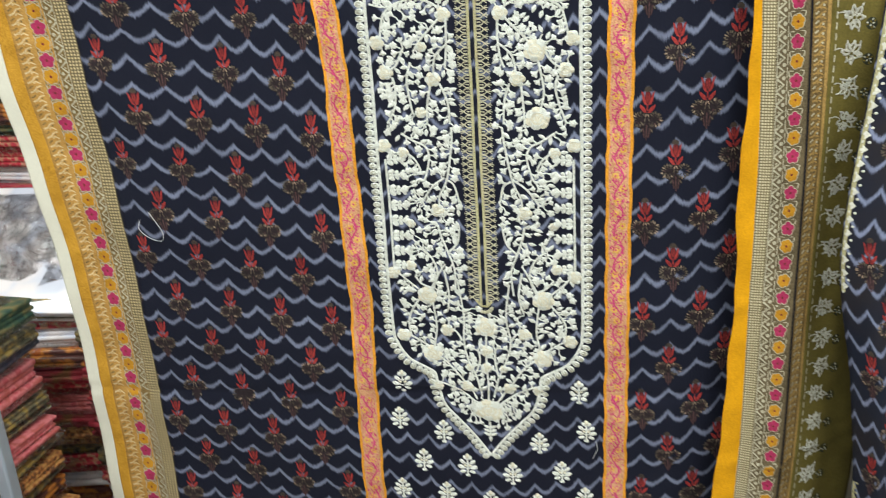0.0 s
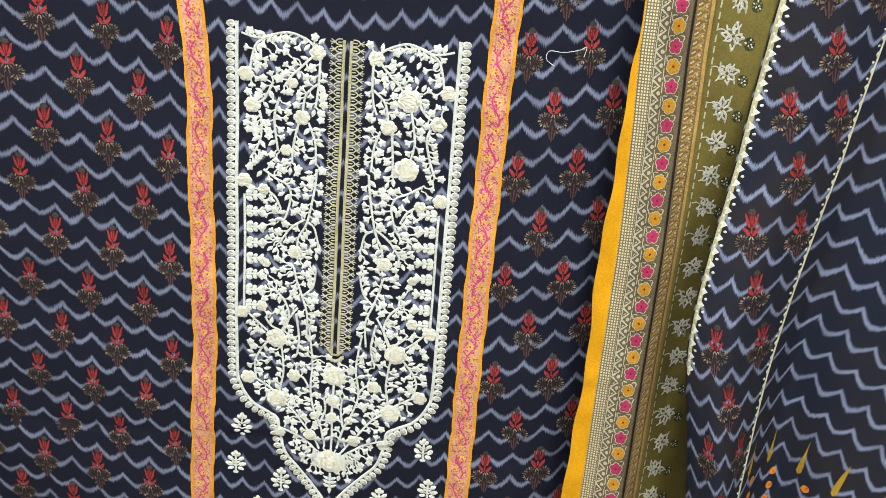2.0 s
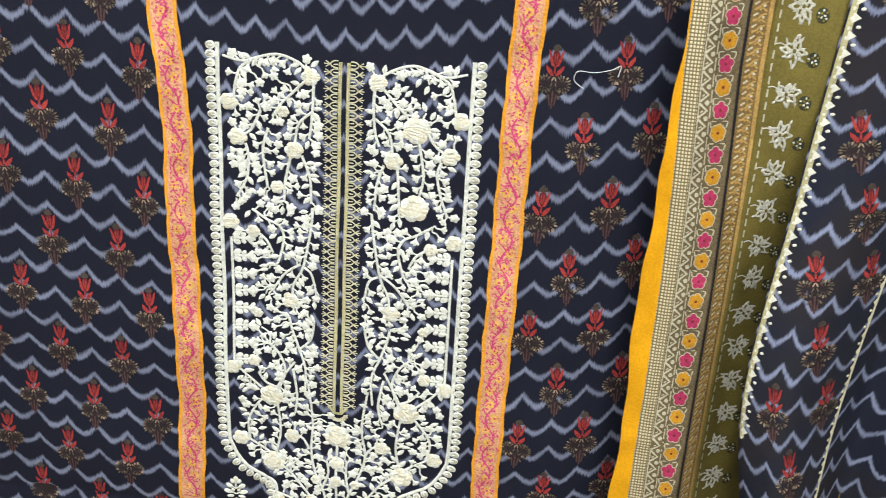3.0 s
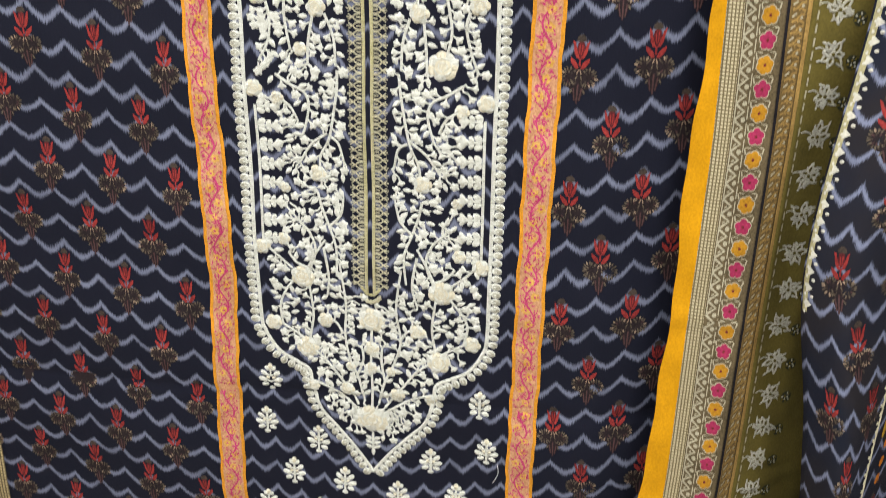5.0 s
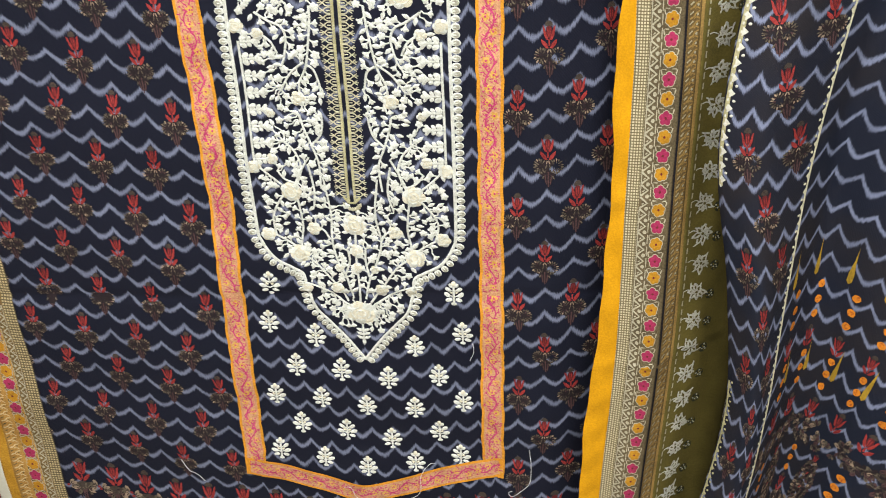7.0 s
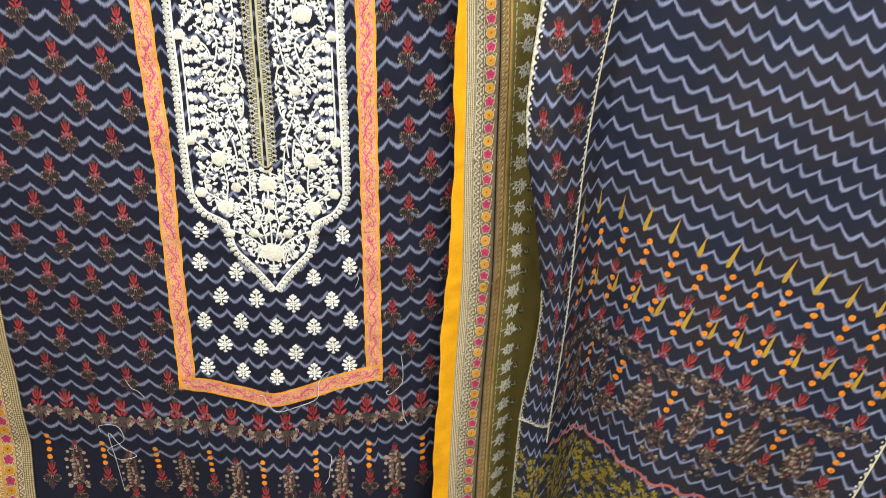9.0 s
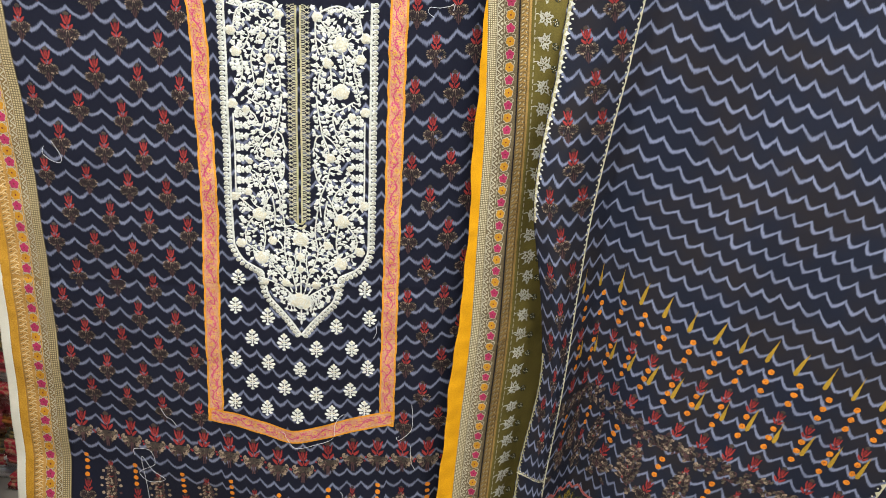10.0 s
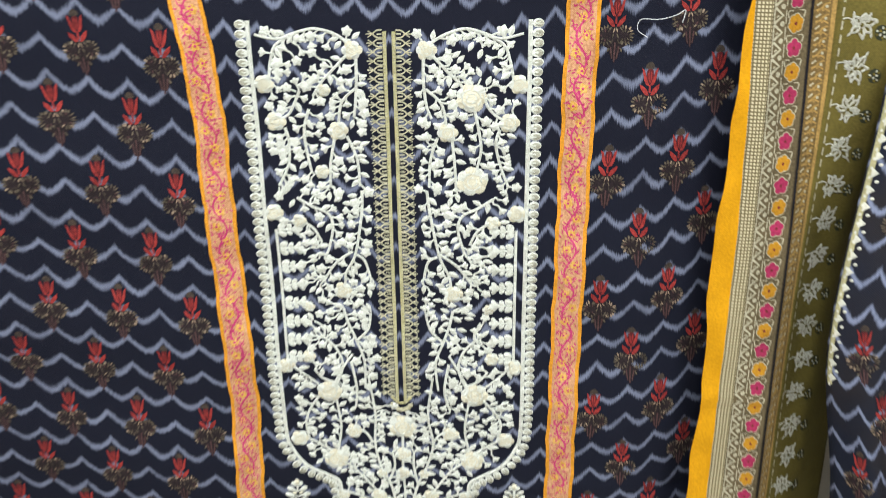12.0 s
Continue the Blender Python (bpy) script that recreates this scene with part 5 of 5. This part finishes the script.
def scarf_cloth():
    t = thing("scarf", "dark navy printed scarf with laced edges, draped in folds", "scarf", at=(0, 0, 0))
    top = RAIL_Z + 0.012
    sheet("scarf_cloth", scarf, 0.0, A_END, 150, FLOOR + 0.001, top, 240, scarf_uv, M_SCARF, t, thick=0.0006)
    rnd = random.Random(17)
    b = Batch()
    lace(b, [(0.004, z) for z in np.linspace(0.90, 1.62, 60)], 0.0068, -1, 0.0185, (1, 0))
    lace(b, [(0.004, z) for z in np.linspace(FLOOR + 0.01, 0.60, 50)], 0.0065, -1, 0.0165, (1, 1))
    for k in range(70):
        b.ellipse(0.004, 0.90 + 0.0102 * k, 0.0011, 0.0021, 0, 8, 0.0008, 0.0013, 0)
    drawn("edge_lace", b, scarf, [M_LACEW, M_KHAKI], t, "ivory toothed lace edge on a khaki braid")
    b = Batch()
    lace(b, [(A_SEAM, z) for z in np.linspace(0.24, 1.62, 110)], 0.0055, 1, 0.021)
    drawn("seam_lace", b, scarf, [M_BEIGETH, M_IVORYW], t, "narrow pale lace over the seam")
    b = Batch()
    lace(b, [(0.0, 0.288), (0.03, 0.29), (0.06, 0.288), (0.09, 0.286), (A_SEAM, 0.285)], 0.006, 1, 0.012)
    drawn("cross_lace", b, scarf, [M_BEIGETH, M_IVORYW], t, "narrow pale lace across the band")
    far = [(0.705 + 0.30 * z, z) for z in np.linspace(0.0, 1.62, 110)]
    b = Batch()
    lace(b, far, 0.008, 1, 0.021)
    drawn("far_lace", b, scarf, [M_BEIGETH, M_IVORYW], t, "pale toothed lace on the open side")
    # tulips on both bands
    for k in range(-4, 6):
        z = 0.887 + 0.157 * k
        spots = [(0.060, z)] if z > 0.31 else []
        spots += [(0.033, z + 0.0785), (0.088, z + 0.0785)] if z > 0.28 else []
        for i in range(6):
            a = 0.705 + 0.30 * z + 0.06 + 0.08 * i
            spots.append((a, z + 0.04 * (i % 2) - drop(a) * 0.0))
        for a, zz in spots:
            if a > A_END - 0.03 or zz < 0.02:
                continue
            b = Batch()
            tulip(b, a, zz, 0.96 if a < A_SEAM else 0.95, rnd.uniform(-0.04, 0.04) + (0.2 * min(1.0, max(0.0, (zz - 0.8) / 0.3)) if a < A_SEAM else 0.0), rnd=rnd, wide=0.84 if a < A_SEAM else 1.0)
            drawn("tulip_print", b, scarf, TUL, t)
    # border rows across the field
    V0, P = 0.738, 0.0555
    ends = lambda v: 0.705 + 0.30 * (v - 0.12) - 0.26 * (v - 0.738)
    k = 0
    a = A_SEAM + 0.018
    while a < 1.0:
        for base in (V0, V0 - 0.158):
            aa = a - (0.026 if base < V0 else 0)
            if A_SEAM + 0.01 < aa < ends(base) - 0.01:
                b = Batch()
                lean = rnd.uniform(-0.05, 0.05)
                b.blob([(aa - 0.0040, base + 0.003), (aa, base - 0.001), (aa + 0.0044, base + 0.003), (aa + 0.0046, base + 0.014), (aa + 0.05 * lean + 0.0030, base + 0.034), (aa + 0.06 * lean + 0.0020, base + 0.058), (aa - 0.0008, base + 0.036), (aa - 0.0036, base + 0.016)], 0.0007, 0.0007, 0)
                drawn("spike_print", b, scarf_print, [M_SPIKE], t)
        c = a + 0.018
        for dv in (0.016, 0.040, 0.063, 0.128, 0.151, 0.174) + ((0.300, 0.321, 0.342) if k % 2 == 0 else ()):
            if c < ends(V0 - dv) - 0.012:
                b = Batch()
                dot(b, c, V0 - dv, 0.0066, 0, rnd)
                for i in range(5):
                    b.ellipse(c + rnd.uniform(-0.004, 0.004), V0 - dv + rnd.uniform(-0.004, 0.004), 0.0016, 0.0009, rnd.uniform(0, 3), 6, 0.0008, 0.0008, 1)
                drawn("orange_dot_print", b, scarf_print, [M_BERRY, M_EMBER], t)
        for dv, s, leafy in ((0.098, 0.95, False), (0.216, 1.10, False), (0.372, 1.0, True)):
            if c < ends(V0 - dv) - 0.02 and (dv < 0.3 or k % 2 == 0):
                b = Batch()
                tulip(b, c, V0 - dv, s, rnd.uniform(-0.05, 0.05), leafy, rnd)
                drawn("tulip_print", b, scarf_print, TUL, t)
        if c < ends(V0 - 0.25) - 0.02:
            b = Batch()
            for i in range(15):
                aa, vv = c + rnd.uniform(-0.031, 0.031), V0 - 0.262 + rnd.uniform(-0.020, 0.018)
                lobes(b, aa, vv, rnd.uniform(0.009, 0.014), rnd.uniform(0, 6.28), rnd, rnd.choice(((2, 4, 2, 5), (4, 1, 2, 3), (2, 3, 1, 4))))
            if k % 2:
                tulip(b, c, V0 - 0.30, 0.6, 0, False, rnd)
                for i in range(9):
                    w = (0.008, 0.014, 0.018, 0.022, 0.023, 0.022, 0.020, 0.016, 0.010)[i]
                    for sg in (-1, 1):
                        for f in (0.0, 0.55):
                            lobes(b, c + sg * w * f, V0 - 0.316 - 0.0105 * i + rnd.uniform(-0.003, 0.003), rnd.uniform(0.009, 0.013), (0.5 if sg > 0 else 2.64) + rnd.uniform(-0.4, 0.4), rnd, rnd.choice(((2, 4, 1, 5), (4, 1, 2, 3))))
                    if i % 3 == 1:
                        b.ellipse(c, V0 - 0.322 - 0.0105 * i, 0.0042, 0.0016, rnd.uniform(1, 2), 6, 0.0009, 0.0009, 0)
            else:
                for i in range(20):
                    lobes(b, c + rnd.uniform(-0.030, 0.030), V0 - 0.392 - rnd.uniform(0, 0.07), rnd.uniform(0.009, 0.013), rnd.uniform(0, 6.28), rnd, rnd.choice(((2, 4, 2, 5), (4, 1, 2, 3))))
            drawn("leaf_print", b, scarf_print, TUL, t)
        a += P
        k += 1
    # coral line, then the dense floral foot
    b = Batch()
    b.stroke([(A_SEAM + 0.006 + 0.01 * i, V0 - 0.515 + 0.006 * math.sin(i * 0.9)) for i in range(62)], 0.007, 0.0008, 0, flat=True)
    drawn("coral_line_print", b, scarf_print, [cloth_mat("coral_print", (0.30, 0.08, 0.07), vary=0.5)], t)
    b = Batch()
    for i in range(900):
        a, v = rnd.uniform(0.006, 0.86), rnd.uniform(-0.10, 0.205)
        if v - drop(a) < FLOOR + 0.03:
            continue
        if a > A_SEAM and a > ends(v) - 0.02:
            continue
        small_flower(b, a, v, rnd)
    ob = drawn("floral_foot_print", b, scarf_print, [M_OLIVEP, M_MUST], t, "dense olive and mustard floral print")
    tagged(ob, kind="stuff")


scarf_cloth()


# ---- loose threads ----
def loose_thread(ctrl, lift=0.004):
    cu = bpy.data.curves.new("loose_thread", "CURVE")
    cu.dimensions, cu.bevel_depth, cu.bevel_resolution = "3D", 0.00042, 1
    line = smooth_line(ctrl, 8)
    sp = cu.splines.new("POLY")
    sp.points.add(len(line) - 1)
    for i, (x, z) in enumerate(line):
        p = kam(x, z, 0.0022 + lift * math.sin(math.pi * i / (len(line) - 1)) ** 2)
        sp.points[i].co = (*p, 1)
    cu.materials.append(M_LOOSE)
    tagged(new("loose_thread", cu), "loose white sewing thread clinging to the shirt cloth", "thread", "loose threads")


loose_thread([(-0.548, 0.974), (-0.552, 0.958), (-0.535, 0.944), (-0.516, 0.940), (-0.513, 0.955), (-0.53, 0.987)])
loose_thread([(0.260, 0.412), (0.263, 0.38), (0.261, 0.345), (0.245, 0.325), (0.232, 0.313), (0.226, 0.318), (0.232, 0.322)])
loose_thread([(-0.061, 0.301), (-0.045, 0.304), (-0.036, 0.285), (-0.016, 0.262), (0.03, 0.275), (0.073, 0.297), (0.078, 0.335), (0.092, 0.358), (0.103, 0.362)])
loose_thread([(-0.342, 0.345), (-0.33, 0.325), (-0.318, 0.318), (-0.306, 0.298)])
loose_thread([(-0.418, 0.200), (-0.418, 0.219), (-0.377, 0.221), (-0.366, 0.185), (-0.395, 0.165), (-0.409, 0.150), (-0.385, 0.128), (-0.344, 0.140), (-0.375, 0.165), (-0.40, 0.20), (-0.395, 0.12), (-0.387, 0.036)])
loose_thread([(0.275, 1.292), (0.264, 1.300), (0.267, 1.311), (0.285, 1.311), (0.305, 1.315), (0.314, 1.319), (0.312, 1.306)])
loose_thread([(0.171, 0.604), (0.173, 0.59), (0.166, 0.571)], 0.002)
loose_thread([(0.09, 0.145), (0.098, 0.137), (0.094, 0.11), (0.091, 0.087), (0.082, 0.07)])
loose_thread([(0.26, 0.30), (0.263, 0.26), (0.272, 0.235)], 0.003)


# ---- stacked packets behind the cloth ----
DYES = [((0.36, 0.02, 0.04), (0.46, 0.05, 0.07), (0.34, 0.14, 0.06)), ((0.42, 0.10, 0.015), (0.55, 0.20, 0.03), (0.08, 0.02, 0.015)),
        ((0.02, 0.06, 0.045), (0.05, 0.09, 0.05), (0.18, 0.15, 0.06)), ((0.50, 0.085, 0.10), (0.60, 0.17, 0.18), (0.46, 0.10, 0.09)),
        ((0.05, 0.045, 0.025), (0.14, 0.11, 0.06), (0.30, 0.20, 0.05)), ((0.012, 0.018, 0.05), (0.025, 0.03, 0.055), (0.06, 0.05, 0.08)),
        ((0.88, 0.86, 0.87), (0.84, 0.76, 0.76), (0.66, 0.66, 0.76)), ((0.42, 0.012, 0.03), (0.50, 0.03, 0.05), (0.52, 0.24, 0.15)),
        ((0.12, 0.05, 0.02), (0.34, 0.12, 0.03), (0.52, 0.26, 0.08))]
PACKS = [pack_mat("packed_cloth", a, b, c, 14 if i == 6 else 26 + 9 * i) for i, (a, b, c) in enumerate(DYES)]
PACK_NAMES = ("crimson", "orange", "dark green", "coral pink", "drab olive", "midnight blue", "pale floral", "bright red", "rust brown")


def folded(w, d, h, folds, rnd):
    """Cloth folded to a flat pad: rounded leaves one over the other, a little out of line."""
    bm = bmesh.new()
    t = h / folds
    for i in range(folds):
        ox, oy = rnd.uniform(-0.006, 0.006), rnd.uniform(-0.006, 0.004)
        r = bmesh.ops.create_cube(bm, size=1)
        for v in r["verts"]:
            v.co = Vector((v.co.x * w + ox, v.co.y * d + oy, (v.co.z + 0.5) * t * 0.97 + i * t))
        es = list({e for v in r["verts"] for e in v.link_edges})
        bmesh.ops.bevel(bm, geom=es, offset=t * 0.34, segments=2, affect="EDGES", profile=0.5)
    for v in bm.verts:
        v.co.z += 0.006 * math.sin(v.co.x * 17 + v.co.y * 9) * (v.co.z / h)
    for f in bm.faces:
        f.smooth = True
    return bm


def packet(x, y, z, w, d, h, turn, dye, rnd, tilt=0.0):
    t = thing("cloth_packet", "folded " + PACK_NAMES[dye] + " printed cloth in a clear plastic packet, stacked", "packet", "stacked cloth packets", at=(x, y, z))
    t.rotation_euler = (radians(tilt), 0, radians(turn))
    part("folded_cloth", folded(w, d, h * 0.94, 3 if h < 0.045 else 5, rnd), PACKS[dye], t)
    bm = bmesh.new()
    bmesh.ops.create_grid(bm, x_segments=10, y_segments=10, size=0.5)
    for v in bm.verts:
        ex, ey = v.co.x * (w + 0.014), v.co.y * (d + 0.014)
        rim = max(abs(v.co.x), abs(v.co.y)) > 0.49
        v.co = Vector((ex, ey, (h * 0.04 if rim else h * 0.985 + 0.004 * noise.noise(Vector((ex * 25, ey * 25, z * 7))))))
    for f in bm.faces:
        f.smooth = True
    part("plastic_wrap", bm, M_FILM, t, "clear crinkled plastic wrap")
    return t


def stack(x, y, w, d, top, order, heights, rnd, turn=0.0):
    """Packets from the top of the stack down to the floor."""
    z, i = top, 0
    while z > FLOOR + 0.022:
        h = min(heights[i % len(heights)], z - FLOOR)
        if z - h - FLOOR < 0.022:
            h = z - FLOOR
        packet(x + rnd.uniform(-0.012, 0.012), y + rnd.uniform(-0.014, 0.010), z - h, w, d, h, turn + rnd.uniform(-4, 4), order[i % len(order)], rnd)
        z -= h
        i += 1


def shelf_stacks():
    rnd = random.Random(40)
    # one stack beside the shirt, the rest along the back wall
    stack(-1.045, -0.115, 0.34, 0.40, 0.80, (2, 4, 5, 3, 4, 3, 4, 8, 4, 1, 8, 1, 4, 3, 0), (0.055, 0.036, 0.030, 0.074, 0.046, 0.048, 0.030, 0.032, 0.034, 0.045, 0.036, 0.046), rnd)
    stack(-1.42, -0.10, 0.34, 0.42, 0.86, (1, 8, 3, 2, 7, 5, 4), (0.05, 0.058, 0.044), rnd)
    stack(-1.115, 0.385, 0.38, 0.28, 0.70, (4, 7, 6, 1, 0, 7, 3, 0, 8), (0.040, 0.034, 0.046, 0.036), rnd, 12)
    stack(-0.725, 0.36, 0.34, 0.28, 0.64, (4, 7, 0, 6, 7, 3, 0, 1), (0.036, 0.030, 0.042), rnd, -8)
    stack(-1.12, 0.72, 0.42, 0.28, 1.42, (6, 1, 4, 7, 8, 1, 2, 8, 1, 4, 1, 2, 7, 7, 6, 0, 5), (0.040, 0.034, 0.046, 0.030), rnd)
    stack(-1.56, 0.50, 0.40, 0.34, 1.20, (7, 0, 1, 5, 6, 2, 8, 3), (0.05, 0.056), rnd)
    # a pale packet leans on the back stack, its foot on the one before it
    packet(-1.06, 0.385, 0.745, 0.42, 0.32, 0.050, 4, 6, rnd, 40)


shelf_stacks()


def steel_post():
    t = thing("steel_post", "thin grey painted steel post beside the stacked packets", "post", at=(-0.835, -0.12, FLOOR))
    part("tube", block(-0.013, 0.013, -0.013, 0.013, 0, 0.79, 0.004), M_STEEL, t)
    part("foot_plate", block(-0.045, 0.045, -0.045, 0.045, 0, 0.006, 0.002), M_STEEL, t)


steel_post()
